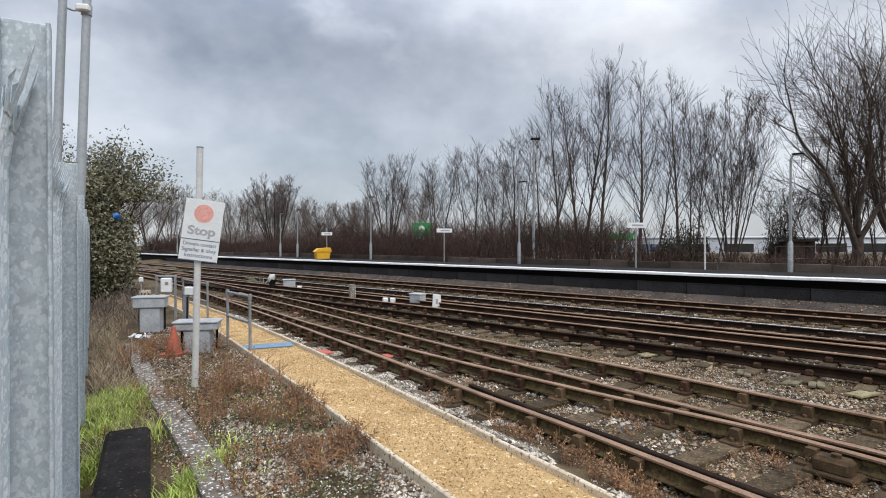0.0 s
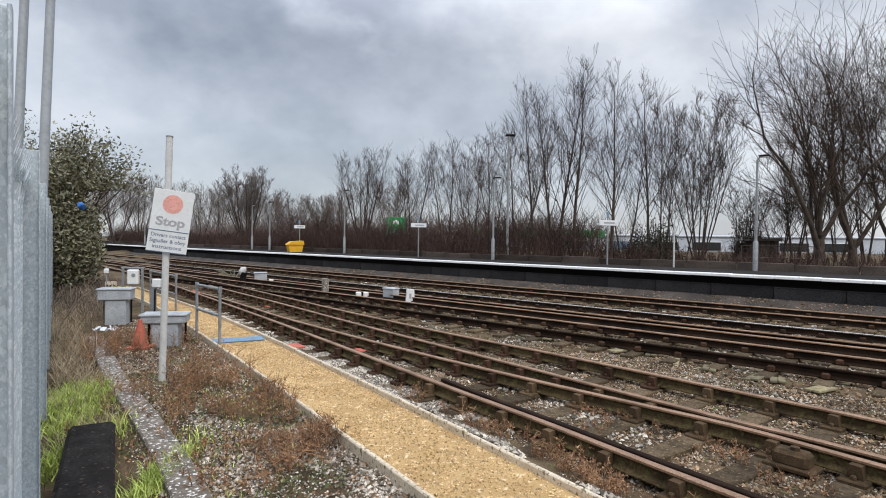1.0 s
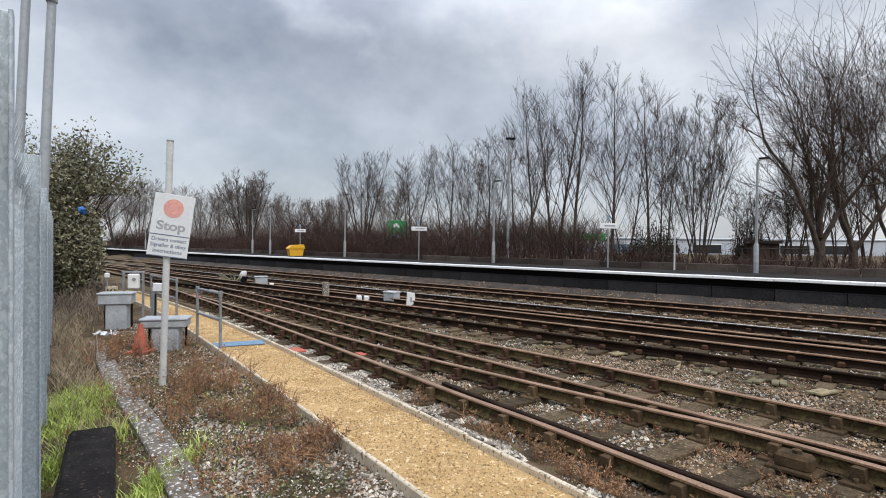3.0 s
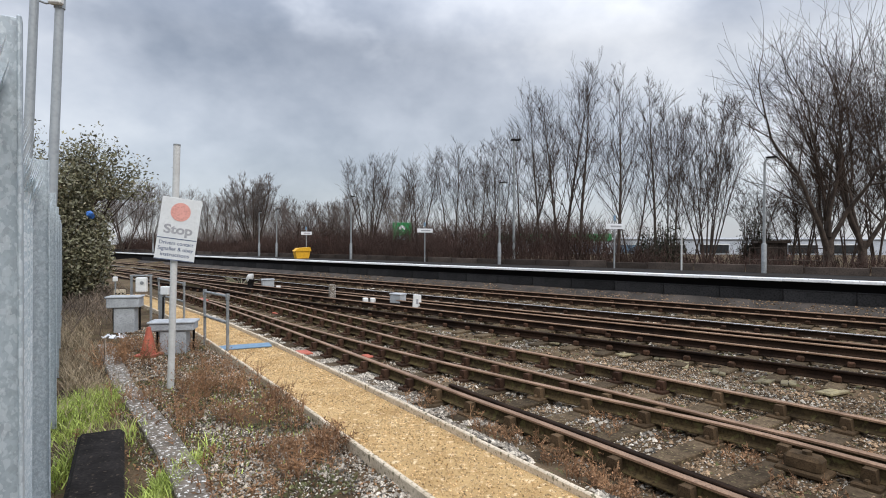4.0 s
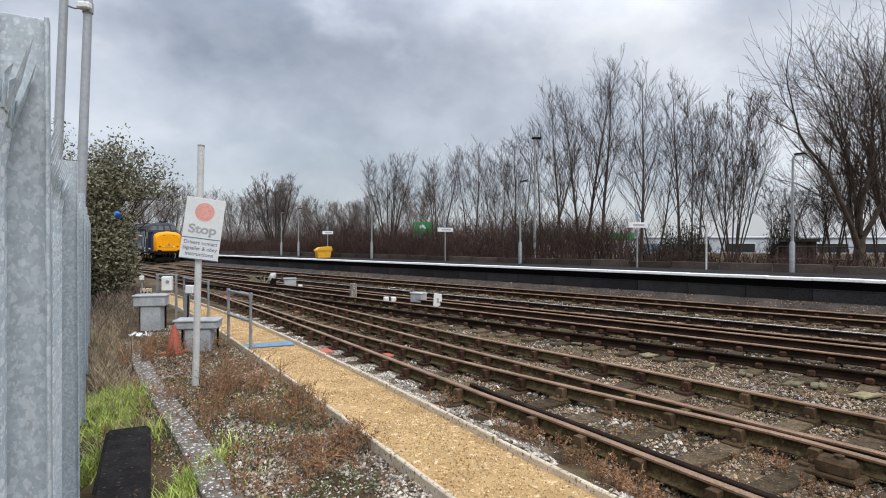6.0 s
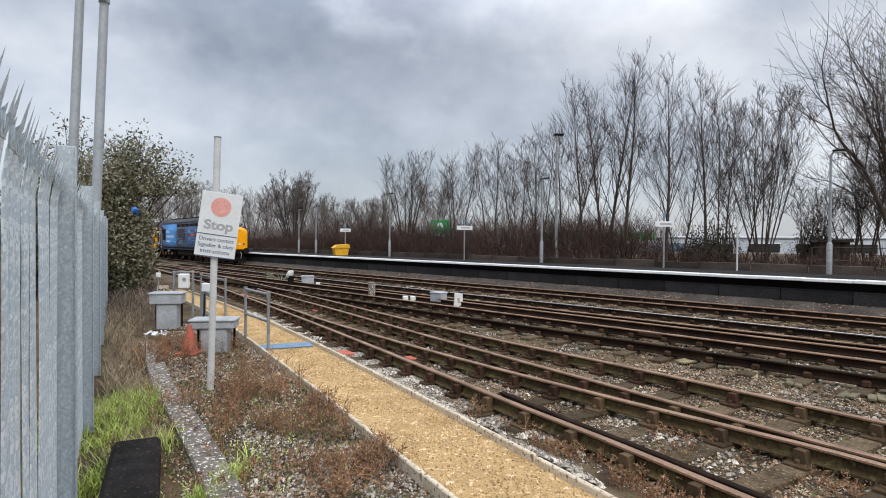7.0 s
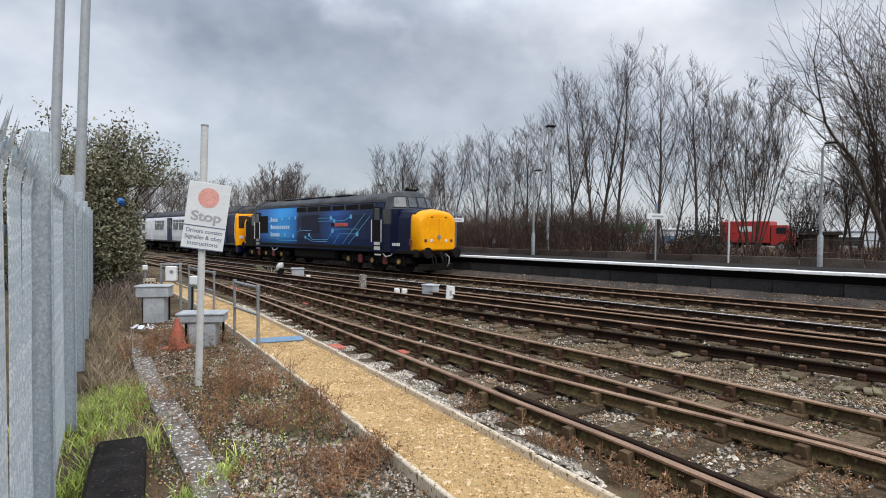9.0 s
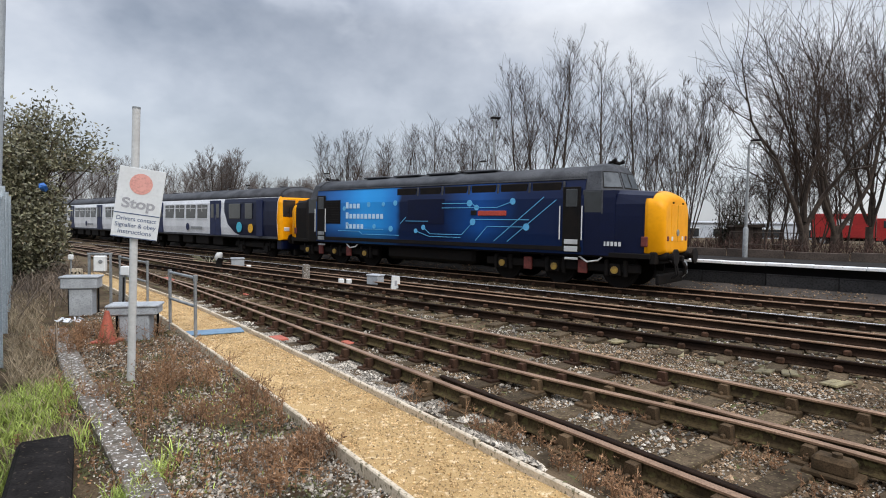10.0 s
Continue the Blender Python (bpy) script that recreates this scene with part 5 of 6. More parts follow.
SLIM = "slender bare winter tree with upswept branches"
WIDE = "large bare tree with dark spreading limbs"
FOC, HOR = 918.8, 431.7


def stand(px, depth):
    """Where a thing stands that shows at that bearing and depth from the start of the way."""
    return (px - 784) / FOC * depth, depth


ROUND = "rounded bare tree with dense fine twigs"
for px, dep, top, limbs, seed, r, wide in [(1470, 25, 70, 5, 61, 0.19, 0.55), (1528, 26.5, 40, 4, 62, 0.17, 0.45), (1592, 28, 55, 4, 43, 0.16, 0.5), (1670, 27, 50, 4, 24, 0.16, 0.5), (1750, 28, 60, 3, 25, 0.16, 0.5)]:
    x_, y_ = stand(px, dep)
    spreading_tree(x_, y_, (HOR - top) / FOC * dep + 1.96 - 0.8, limbs, seed, r, wide)
for px, dep, top, stems, seed, sp, fan, r, lab, up in [
    (1425, 33, 300, 4, 44, 0.5, 0.35, 0.07, SLIM, 0.05), (1500, 35, 285, 4, 45, 0.5, 0.35, 0.07, SLIM, 0.05), (1550, 34, 260, 4, 46, 0.5, 0.35, 0.08, SLIM, 0.05), (1455, 38, 265, 3, 47, 0.5, 0.3, 0.08, SLIM, 0.05),
    (1258, 28, 165, 10, 3, 0.14, 0.30, 0.05, "many-stemmed bare tree fanning upwards", 0.1), (1172, 29, 150, 1, 4, 0.36, 0.05, 0.11, SLIM, 0.06), (1195, 33, 205, 2, 33, 0.3, 0.15, 0.07, SLIM, 0.06),
    (1108, 29, 150, 1, 5, 0.36, 0.10, 0.11, SLIM, 0.05), (1128, 34, 240, 2, 34, 0.45, 0.3, 0.08, SLIM, 0.05), (1012, 31, 155, 2, 6, 0.38, 0.12, 0.13, SLIM, 0.06), (1043, 30, 142, 1, 35, 0.36, 0.06, 0.12, SLIM, 0.06),
    (978, 32, 185, 1, 7, 0.36, 0.2, 0.10, SLIM, 0.06), (948, 36, 235, 2, 36, 0.36, 0.2, 0.08, SLIM, 0.06), (1330, 33, 330, 3, 8, 0.5, 0.4, 0.07, SLIM, 0.04), (902, 37, 250, 3, 9, 0.36, 0.25, 0.08, SLIM, 0.06),
    (868, 42, 290, 3, 37, 0.4, 0.3, 0.08, SLIM, 0.06), (828, 44, 265, 2, 10, 0.4, 0.15, 0.10, SLIM, 0.06), (770, 46, 275, 3, 11, 0.4, 0.3, 0.09, SLIM, 0.06), (690, 52, 283, 7, 12, 0.36, 0.34, 0.11, ROUND, 0.05),
    (1400, 34, 330, 3, 23, 0.5, 0.4, 0.07, SLIM, 0.04), (1230, 36, 300, 2, 18, 0.45, 0.3, 0.07, SLIM, 0.05)]:
    x_, y_ = stand(px, dep)
    tree(x_, y_, (HOR - top) / FOC * dep + 1.96 - 0.8, stems, seed, lab, sp, up, fan, r, 0.75, 0.0048 + dep * 0.00003)
for px, dep, top, stems, seed, fan in [(502, 62, 316, 16, 13, 0.42), (575, 80, 358, 5, 14, 0.5), (625, 70, 362, 5, 15, 0.5), (430, 90, 348, 6, 16, 0.5), (375, 85, 340, 5, 17, 0.4),
                                       (330, 80, 335, 5, 19, 0.4), (295, 70, 330, 5, 20, 0.4), (735, 75, 330, 5, 27, 0.4), (650, 75, 350, 5, 28, 0.4), (545, 95, 355, 5, 29, 0.4), (460, 100, 352, 5, 30, 0.4), (255, 75, 330, 5, 31, 0.4)]:
    x_, y_ = stand(px, dep)
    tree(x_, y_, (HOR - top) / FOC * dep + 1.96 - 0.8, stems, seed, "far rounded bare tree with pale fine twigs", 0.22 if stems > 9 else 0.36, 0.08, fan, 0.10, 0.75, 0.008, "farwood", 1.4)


def thicket():
    """Brown winter scrub behind the platform."""
    rg = random.Random(41)
    sh = Shape()
    for _ in range(10500):
        s, n = rg.uniform(-22, 90), 22.9 + 9 * rg.random() ** 1.2
        x, y, _z = along(s, n)
        tall = 1.0 + 1.3 * max(0, noise.noise((s * 0.12, n * 0.2, 2)) + 0.35) + (0.6 if 14 < s < 40 else 0.0)
        if s < 13:
            tall *= 0.5
            if rg.random() < 0.45:
                continue
        l = tall * rg.uniform(0.5, 1.1)
        d = Vector((rg.uniform(-0.45, 0.45), rg.uniform(-0.45, 0.45), 1))
        twigs(sh, (x, y, 0.85), d, l, 0.016, 1, rg, 0.5, 0.03, 3, 0.16, 0.007)
    single("scrub", sh, "scrub", "tangled brown leafless scrub behind the platform", "scrub", kind="stuff")
    far = Shape()
    for _ in range(3000):
        s, n = rg.uniform(30, 150), 34 + 45 * rg.random()
        x, y, _z = along(s, n)
        d = Vector((rg.uniform(-0.4, 0.4), rg.uniform(-0.4, 0.4), 1))
        twigs(far, (x, y, 0.8), d, rg.uniform(1.8, 4.2), 0.04, 1, rg, 0.45, 0.05, 3, 0.12, 0.02)
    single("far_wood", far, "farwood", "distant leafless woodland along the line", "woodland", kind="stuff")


thicket()


def leaf_quad(sh, p, size, rg):
    a, b = Vector((rg.gauss(0, 1), rg.gauss(0, 1), rg.gauss(0, 1))).normalized(), Vector((rg.gauss(0, 1), rg.gauss(0, 1), rg.gauss(0, 1)))
    b = a.cross(b).normalized()
    p = Vector(p)
    sh.add([p - a * size, p + b * size * 0.45, p + a * size, p - b * size * 0.45], [(0, 1, 2, 3)])


def big_bush(x, y, wx, wy, top, seed, count, clear=True, label="overgrown bush with dull green leaves and bare stems", leaf="leaf", edge=0.60):
    rg = random.Random(seed)
    bu = thing("ivy_bush", label, "bush", "bushes by the fence" if clear else "bushes behind the platform", at=pose(x, y, 0))
    lv, st_ = Shape(), Shape()
    for _ in range(150):
        a, q = rg.random() * 6.28, rg.random() ** 0.5
        e = Vector((math.cos(a) * q * wx, math.sin(a) * q * wy, top * (1.02 - 0.45 * q * q) * rg.uniform(0.3, 1.03)))
        if clear and e.z < 3.4 and x + e.x > -edge * (y + e.y):
            continue
        s0 = Vector((e.x * 0.8 - 0.2, e.y * 0.5, 0))
        if clear and x + s0.x > -(edge + 0.06) * (y + s0.y):
            s0.x = -(edge + 0.06) * (y + s0.y) - x - rg.random() * 0.8
            if rg.random() < 0.6:
                s0 = s0.lerp(e, 0.55)
        mid = s0.lerp(e, 0.5) + Vector((rg.uniform(-0.3, 0.3), rg.uniform(-0.3, 0.3), 0.35))
        st_.tube([s0, mid, e], [0.03, 0.018, 0.008], 4, caps=False)
        for _k in range(count // 150):
            t = rg.uniform(0.25, 1.0)
            c = (s0.lerp(mid, t * 2) if t < 0.5 else mid.lerp(e, t * 2 - 1)) + Vector((rg.gauss(0, 0.22), rg.gauss(0, 0.22), rg.gauss(0, 0.22)))
            if c.z > 0.1 and (not clear or c.z > 3.4 or x + c.x < -(edge - 0.015) * (y + c.y) - 0.04 * c.z):
                leaf_quad(lv, c, rg.uniform(0.035, 0.085), rg)
    tagged(part("branchwork", st_, "bark", bu), kind="stuff")
    tagged(part("foliage", lv, leaf, bu, "dull green and brown leaves"), kind="stuff")


big_bush(-11.0, 18.3, 2.5, 1.8, 5.45, 51, 60000)
big_bush(-13.6, 19.2, 2.3, 2.2, 6.0, 52, 42000)
big_bush(-13.9, 22.5, 1.7, 1.6, 5.0, 53, 6000)
big_bush(-10.7, 17.4, 1.1, 1.2, 3.3, 58, 22000, label="low tangled bush with brown and green leaves", edge=0.565)
DARK = "dark ivy-covered shrub behind the platform"
for px, dep, w_, t_, sd in ((636, 54, 2.3, 4.6, 54), (1192, 27, 0.8, 3.6, 55), (1345, 31, 0.9, 4.2, 56), (1160, 31, 0.7, 3.0, 57)):
    x_, y_ = stand(px, dep)
    big_bush(x_, y_, w_, w_, t_, sd, 2400, False, DARK, "evergreen")
hut = thing("wooden_shed", "dark brown wooden shed behind the platform", "shed", at=pose(*stand(1366, 30), 0.8, 0, 0, -20))
for i in range(6):
    part("plank", Shape().box((-0.55 + i * 0.22, -0.9, 0.65), (0.205, 0.03, 1.3), 0.006), "wallplank", hut)
part("wall", Shape().box((0, 0, 0.65), (1.3, 1.75, 1.3), 0.02), "wallplank", hut)
part("roof", Shape().prism([(-0.8, 1.28), (0.8, 1.28), (0.75, 1.45), (-0.75, 1.38)], -1.05, 1.0), "wallplank", hut)
single("plastic_bag", Shape().tube([(0, 0, 0), (0.03, 0, 0.12), (0, 0, 0.3), (0.05, 0, 0.36)], [0.03, 0.08, 0.10, 0.02], 5), "bag", "blue plastic bag caught in the bush", "bag", at=pose(-9.95, 16.7, 2.72, 60, 35, 0))


# ---- low plants ----
def blade(sh, x, y, z, hgt, w, rg, lean=0.5):
    a = rg.random() * 6.28
    dx, dy = math.cos(a) * hgt * lean * rg.random(), math.sin(a) * hgt * lean * rg.random()
    b = rg.random() * 6.28
    ux, uy = math.cos(b) * w, math.sin(b) * w
    sh.add([(x - ux, y - uy, z), (x + ux, y + uy, z), (x + dx * 0.4 + ux * 0.7, y + dy * 0.4 + uy * 0.7, z + hgt * 0.6), (x + dx * 0.4 - ux * 0.7, y + dy * 0.4 - uy * 0.7, z + hgt * 0.6), (x + dx, y + dy, z + hgt)],
           [(0, 1, 2, 3), (3, 2, 4)])


def low_plants():
    rg = random.Random(61)
    green, straw, weed = Shape(), Shape(), Shape()
    for cx, cy, sx, sy, n, h in [(-4.05, 6.45, 0.22, 0.42, 3000, 0.12), (-3.6, 5.6, 0.12, 0.35, 500, 0.11), (-2.02, 4.25, 0.06, 0.32, 800, 0.12), (-3.0, 4.6, 0.09, 0.5, 900, 0.17), (-2.0, 5.6, 0.5, 0.9, 500, 0.05), (-2.4, 7.0, 0.5, 0.8, 400, 0.05), (-1.55, 3.6, 0.25, 0.3, 160, 0.06)]:
        for _ in range(n):
            x, y = rg.gauss(cx, sx), rg.gauss(cy, sy)
            if cx < -3 and x > 0.72 - 0.655 * y:
                continue
            blade(green, x, y, height(x, y), h * rg.uniform(0.4, 1.2), 0.006, rg, 1.3)
    for _ in range(5200):
        y = 7.0 + 12 * rg.random() ** 1.2
        x = -0.12 - 0.642 * y + abs(rg.gauss(0.1, 0.3))
        if noise.noise((x, y, 4)) > -0.25:
            blade(straw, x, y, height(x, y), rg.uniform(0.05, 0.2), 0.004 + y * 0.0002, rg, 1.4)

    def weed_at(x, y, hgt):
        z = height(x, y)
        d = Vector((rg.uniform(-0.35, 0.35), rg.uniform(-0.35, 0.35), 1)).normalized() * hgt
        for _k in range(5):
            o = Vector((x, y, z)) + d * rg.uniform(0.2, 0.8)
            e = o + Vector((rg.uniform(-1, 1), rg.uniform(-1, 1), rg.uniform(0.2, 1))) * hgt * 0.4
            weed.tube([o, e], [0.003, 0.0015], 3, caps=False)
            for _j in range(3):
                leaf_quad(weed, o.lerp(e, rg.random()) + Vector((rg.gauss(0, 0.01), rg.gauss(0, 0.01), 0)), rg.uniform(0.008, 0.02), rg)
        weed.tube([(x, y, z), Vector((x, y, z)) + d], [0.004, 0.002], 3, caps=False)

    for cx, cy, sx, sy, n, h in [(-2.75, 7.3, 0.45, 0.75, 330, 0.36), (-1.75, 6.4, 0.38, 0.6, 210, 0.3), (-2.6, 6.2, 0.4, 0.5, 60, 0.2), (-4.6, 9.2, 0.4, 0.5, 240, 0.38), (-5.25, 8.9, 0.22, 0.6, 150, 0.34), (-0.95, 5.0, 0.25, 0.3, 150, 0.26),
                                 (0.85, 5.35, 0.35, 0.4, 240, 0.2), (1.6, 4.3, 0.25, 0.5, 200, 0.18), (3.2, 5.0, 0.35, 0.3, 80, 0.14), (4.3, 5.2, 0.4, 0.3, 70, 0.12), (0.2, 6.6, 0.2, 0.5, 110, 0.22), (2.6, 6.3, 0.4, 0.3, 60, 0.14), (-1.5, 4.6, 0.4, 0.5, 140, 0.2), (-5.3, 10.2, 0.3, 0.5, 110, 0.24)]:
        for _ in range(n):
            x, y = rg.gauss(cx, sx), rg.gauss(cy, sy)
            if 0.84 * x + 0.55 * y < 2.25 or 0.84 * x + 0.55 * y > 3.55:
                if (x > -0.80 - 0.505 * y or y > 8.6) and noise.noise((x * 1.6, y * 1.6, 21)) > -0.02:
                    weed_at(x, y, h * rg.uniform(0.5, 1.2))
    moss = Shape()
    for _ in range(15000):
        y = 3.0 + 7.5 * rg.random() ** 1.2
        m = rg.uniform(0.35, 2.3)
        x = (m - 0.55 * y) / 0.84
        if x > -0.25 - 0.5 * y and noise.noise((x * 1.3, y * 1.3, 33)) > 0.02:
            leaf_quad(moss, (x, y, height(x, y) + rg.uniform(0.01, 0.05)), rg.uniform(0.010, 0.024), rg)
    for _ in range(450):
        x, y = rg.gauss(-4.05, 0.32), rg.gauss(6.5, 0.65)
        blade(straw, x, y, height(x, y), 0.2 * rg.uniform(0.4, 1.3), 0.004, rg, 1.4)
    for _ in range(200):
        x, y = rg.gauss(-3.2, 0.15), rg.gauss(5.3, 0.4)
        blade(straw, x, y, height(x, y), 0.18 * rg.uniform(0.4, 1.3), 0.004, rg, 1.4)
    litter_ = Shape()
    for _ in range(5000):
        y = 3.0 + 10 * rg.random() ** 1.2
        m = rg.uniform(0.4, 2.3)
        x = (m - 0.55 * y) / 0.84
        if x > -0.3 - 0.52 * y:
            leaf_quad(litter_, (x, y, height(x, y) + 0.015), rg.uniform(0.01, 0.026), rg)
    single("low_weeds", moss, "mossleaf", "low olive-green moss and weeds on the stony verge", "weeds", kind="stuff")
    single("green_grass", green, "grass", "fresh green grass tufts beside the fence", "grass", kind="stuff")
    single("dry_grass", straw, "straw", "dry straw-coloured grass along the fence", "grass", kind="stuff")
    single("dead_weeds", weed, "weed", "brown dead weeds on the stony verge", "weeds", kind="stuff")
    single("leaf_litter", litter_, "weed", "scattered brown leaf litter on the verge", "leaves", kind="stuff")
    br = Shape()
    for _ in range(2600):
        x, y = rg.gauss(-10.2, 2.0), rg.gauss(17.0, 3.4)
        if x < -0.535 * y - 0.3 and x > -0.65 * y:
            a = rg.random() * 6.28
            l = rg.uniform(0.35, 0.85)
            p = Vector((x, y, 0.0))
            br.tube([p, p + Vector((math.cos(a) * l * 0.4, math.sin(a) * l * 0.4, l * 0.7)), p + Vector((math.cos(a) * l, math.sin(a) * l, l * 0.25))], [0.008, 0.007, 0.005], 3, caps=False)
    single("brambles", br, "bramble", "arching pale bramble stems under the bush", "brambles", kind="stuff")


low_plants()


# ---- the locomotive ----
def shell(outline, x0, x1, n=2, shrink=None):
    """A body of y, z outline from x0 to x1."""
    sh = Shape()
    k = len(outline)
    xs = [x0 + (x1 - x0) * i / (n - 1) for i in range(n)]
    for x in xs:
        sh.v += [(x, y, z) for y, z in outline]
    sh.f = [(i * k + j, i * k + (j + 1) % k, (i + 1) * k + (j + 1) % k, (i + 1) * k + j) for i in range(n - 1) for j in range(k)]
    sh.f += [tuple(reversed(range(k))), tuple((n - 1) * k + j for j in range(k))]
    return sh


def mirrored(half):
    return half + [(-y, z) for y, z in reversed(half) if abs(y) > 1e-6]


def loft(sections):
    """Rings of (x, outline in y and z) joined into one body."""
    sh, k = Shape(), len(sections[0][1])
    for x, o in sections:
        sh.v += [((x + (p[2] if len(p) > 2 else 0)), p[0], p[1]) for p in o]
    n = len(sections)
    sh.f = [(i * k + j, i * k + (j + 1) % k, (i + 1) * k + (j + 1) % k, (i + 1) * k + j) for i in range(n - 1) for j in range(k)]
    sh.f += [tuple(reversed(range(k))), tuple((n - 1) * k + j for j in range(k))]
    return sh


WHEELS = []


def wheelset(parent, x, r, gauge=0.75):
    ob = part("wheelset", Shape().tube([(0, -0.9, 0), (0, 0.9, 0)], 0.09, 12), "under", parent, "dark steel wheels on an axle")
    for sy in (-1, 1):
        w = Shape().tube([(0, sy * gauge, 0), (0, sy * (gauge - 0.13), 0)], r, 24)
        w.tube([(0, sy * (gauge + 0.02), 0), (0, sy * gauge, 0)], r * 0.8, 24)
        for i in range(4):
            w.box((math.cos(i * 1.571) * r * 0.5, sy * (gauge + 0.02), math.sin(i * 1.571) * r * 0.5), (0.12, 0.03, 0.12), 0.01)
        part("wheel", w, "under", ob)
    ob.matrix_basis = pose(x, 0, r)
    WHEELS.append((ob, x, r))


def bogie(parent, xc, axles, r, loco):
    bg_ = part("bogie", Shape().box((xc, -0.98, 0.62), (axles[-1] - axles[0] + 1.5, 0.14, 0.28), 0.04).box((xc, 0.98, 0.62), (axles[-1] - axles[0] + 1.5, 0.14, 0.28), 0.04)
               .box((xc, 0, 0.66), (1.2, 1.9, 0.3), 0.04), "under", parent)
    for a in axles:
        for sy in (-1, 1):
            part("axlebox", Shape().box((xc + a, sy * 1.06, r), (0.34, 0.14, 0.36), 0.03), "under", bg_)
            if loco:
                part("axle_cap", Shape().disc((xc + a, sy * 1.15, r), 0.115, "y", 0.05, 14), "axlecap", bg_, "dull yellow axle cap")
            for dx in (-0.3, 0.3):
                part("spring", Shape().tube([(xc + a + dx, sy * 1.04, 0.38), (xc + a + dx, sy * 1.04, 0.86)], 0.075, 10), "under", bg_)
        wheelset(parent, xc + a, r)
    if loco:
        for dx in (-1.0, 1.0):
            part("sand_box", Shape().box((xc + dx, -1.12, 0.62), (0.3, 0.1, 0.42), 0.02), "dullred", bg_, "dull red sandbox")
        part("hose", Shape().tube([(xc + 0.9, -1.2, 0.95), (xc + 1.2, -1.25, 0.78), (xc + 1.55, -1.22, 0.84), (xc + 1.75, -1.2, 1.02)], 0.028, 8), "white", bg_, "pale hose")


def locomotive():
    lo = thing("diesel_locomotive", "blue diesel locomotive with a yellow bonnet nose", "locomotive")
    side = [(1.33, 1.08), (1.36, 1.6), (1.36, 2.75), (1.32, 2.95)]
    part("body", shell(mirrored([(0.0, 1.0), (1.33, 1.0)] + side[1:] + [(1.225, 3.34), (0.0, 3.34)]), -6.75, 6.75, 12), "livery", lo, "bright blue fading to navy bodyside")
    roof = [(1.225, 3.34), (1.06, 3.56), (0.78, 3.72), (0.4, 3.82), (0.0, 3.85)]
    part("roof", shell(mirrored([(0.0, 3.34)] + roof), -6.75, 6.75, 3), "roofgrey", lo, "dusty grey curved roof", True)
    # upper body sides above the waist
    for sy in (-1, 1):
        for i in range(6):
            g = part("cantrail_grille", Shape().box((-0.95 + i * 1.27, sy * 1.275, 3.12), (1.06, 0.06, 0.30), 0.02), "under", lo)
            part("grille_rib", Shape().box((-0.32 + i * 1.27, sy * 1.29, 3.12), (0.07, 0.07, 0.32), 0.01), "roofgrey", g)
        part("gutter", Shape().box((0, sy * 1.235, 3.35), (13.5, 0.05, 0.045), 0.01), "roofgrey", lo)
        gr = part("radiator_grille", Shape().box((-5.55, sy * 1.365, 2.35), (1.15, 0.03, 1.05), 0.01), "under", lo)
        for i in range(9):
            part("slat", Shape().box((-5.55, sy * 1.385, 1.9 + i * 0.11), (1.1, 0.02, 0.025)), "black", gr)
        part("side_stripe", Shape().box((0, sy * 1.365, 1.16), (13.4, 0.02, 0.14), 0.004), "under", lo)
        # painted circuit lines, discs and bars of the livery
        y = sy * 1.372
        for way in (((-5.1, 1.52), (-3.7, 1.52), (-3.5, 1.40), (-1.3, 1.40)), ((0.05, 1.74), (0.4, 1.5), (1.95, 1.5), (2.45, 1.95)), ((-0.35, 1.6), (0.35, 1.4), (1.9, 1.4)),
                    ((1.0, 2.64), (2.4, 2.64), (2.6, 2.5)), ((1.0, 2.48), (3.5, 2.48), (4.1, 2.66)), ((3.4, 1.32), (5.35, 2.8)), ((3.95, 1.32), (5.8, 2.7)), ((2.55, 2.06), (4.8, 2.06)),
                    ((2.6, 1.32), (3.1, 1.82), (4.65, 1.82)), ((-5.0, 1.95), (-5.75, 2.85)), ((-0.9, 1.98), (0.3, 1.98)), ((-1.2, 1.88), (-0.9, 2.12)), ((-4.6, 1.62), (-2.2, 1.62))):
            ln3 = Shape()
            for (x0, z0), (x1, z1) in zip(way, way[1:]):
                ln3.box((0, 0, 0), (math.hypot(x1 - x0, z1 - z0) + 0.012, 0.010, 0.022), 0.0, pose((x0 + x1) / 2, y, (z0 + z1) / 2, 0, -math.degrees(math.atan2(z1 - z0, x1 - x0)), 0))
            part("livery_line", ln3, "livelight", lo)
        for x, z, r in [(0.05, 1.74, 0.10), (2.45, 1.97, 0.12), (-0.35, 1.6, 0.09), (2.62, 2.48, 0.10), (4.15, 2.68, 0.11), (4.7, 1.82, 0.12), (2.3, 2.64, 0.12), (-1.5, 2.7, 0.11), (-2.2, 2.66, 0.09), (-3.1, 2.66, 0.11), (-1.75, 1.66, 0.12), (-2.75, 1.74, 0.10), (-4.45, 1.8, 0.09), (-4.7, 2.5, 0.10)]:
            part("livery_dot", Shape().disc((x, y, z), r, "y", 0.010, 16), "livelight", lo)
        for i, w in enumerate((4, 10, 5)):
            for k in range(w):
                tall = 0.27 if k == 0 else 0.20
                part("lettering_bar", Shape().box((-4.5 + k * 0.245, y, 2.50 - 0.44 * i + tall / 2), (0.165, 0.010, tall), 0.0), "livetext", lo, "pale company lettering")
        npl = part("nameplate", Shape().box((3.3, sy * 1.385, 2.28), (1.2, 0.04, 0.17), 0.01), "plate", lo, "red nameplate")
        part("plate_rim", Shape().box((2.5, sy * 1.383, 2.3), (0.26, 0.03, 0.17), 0.01), "black", npl)
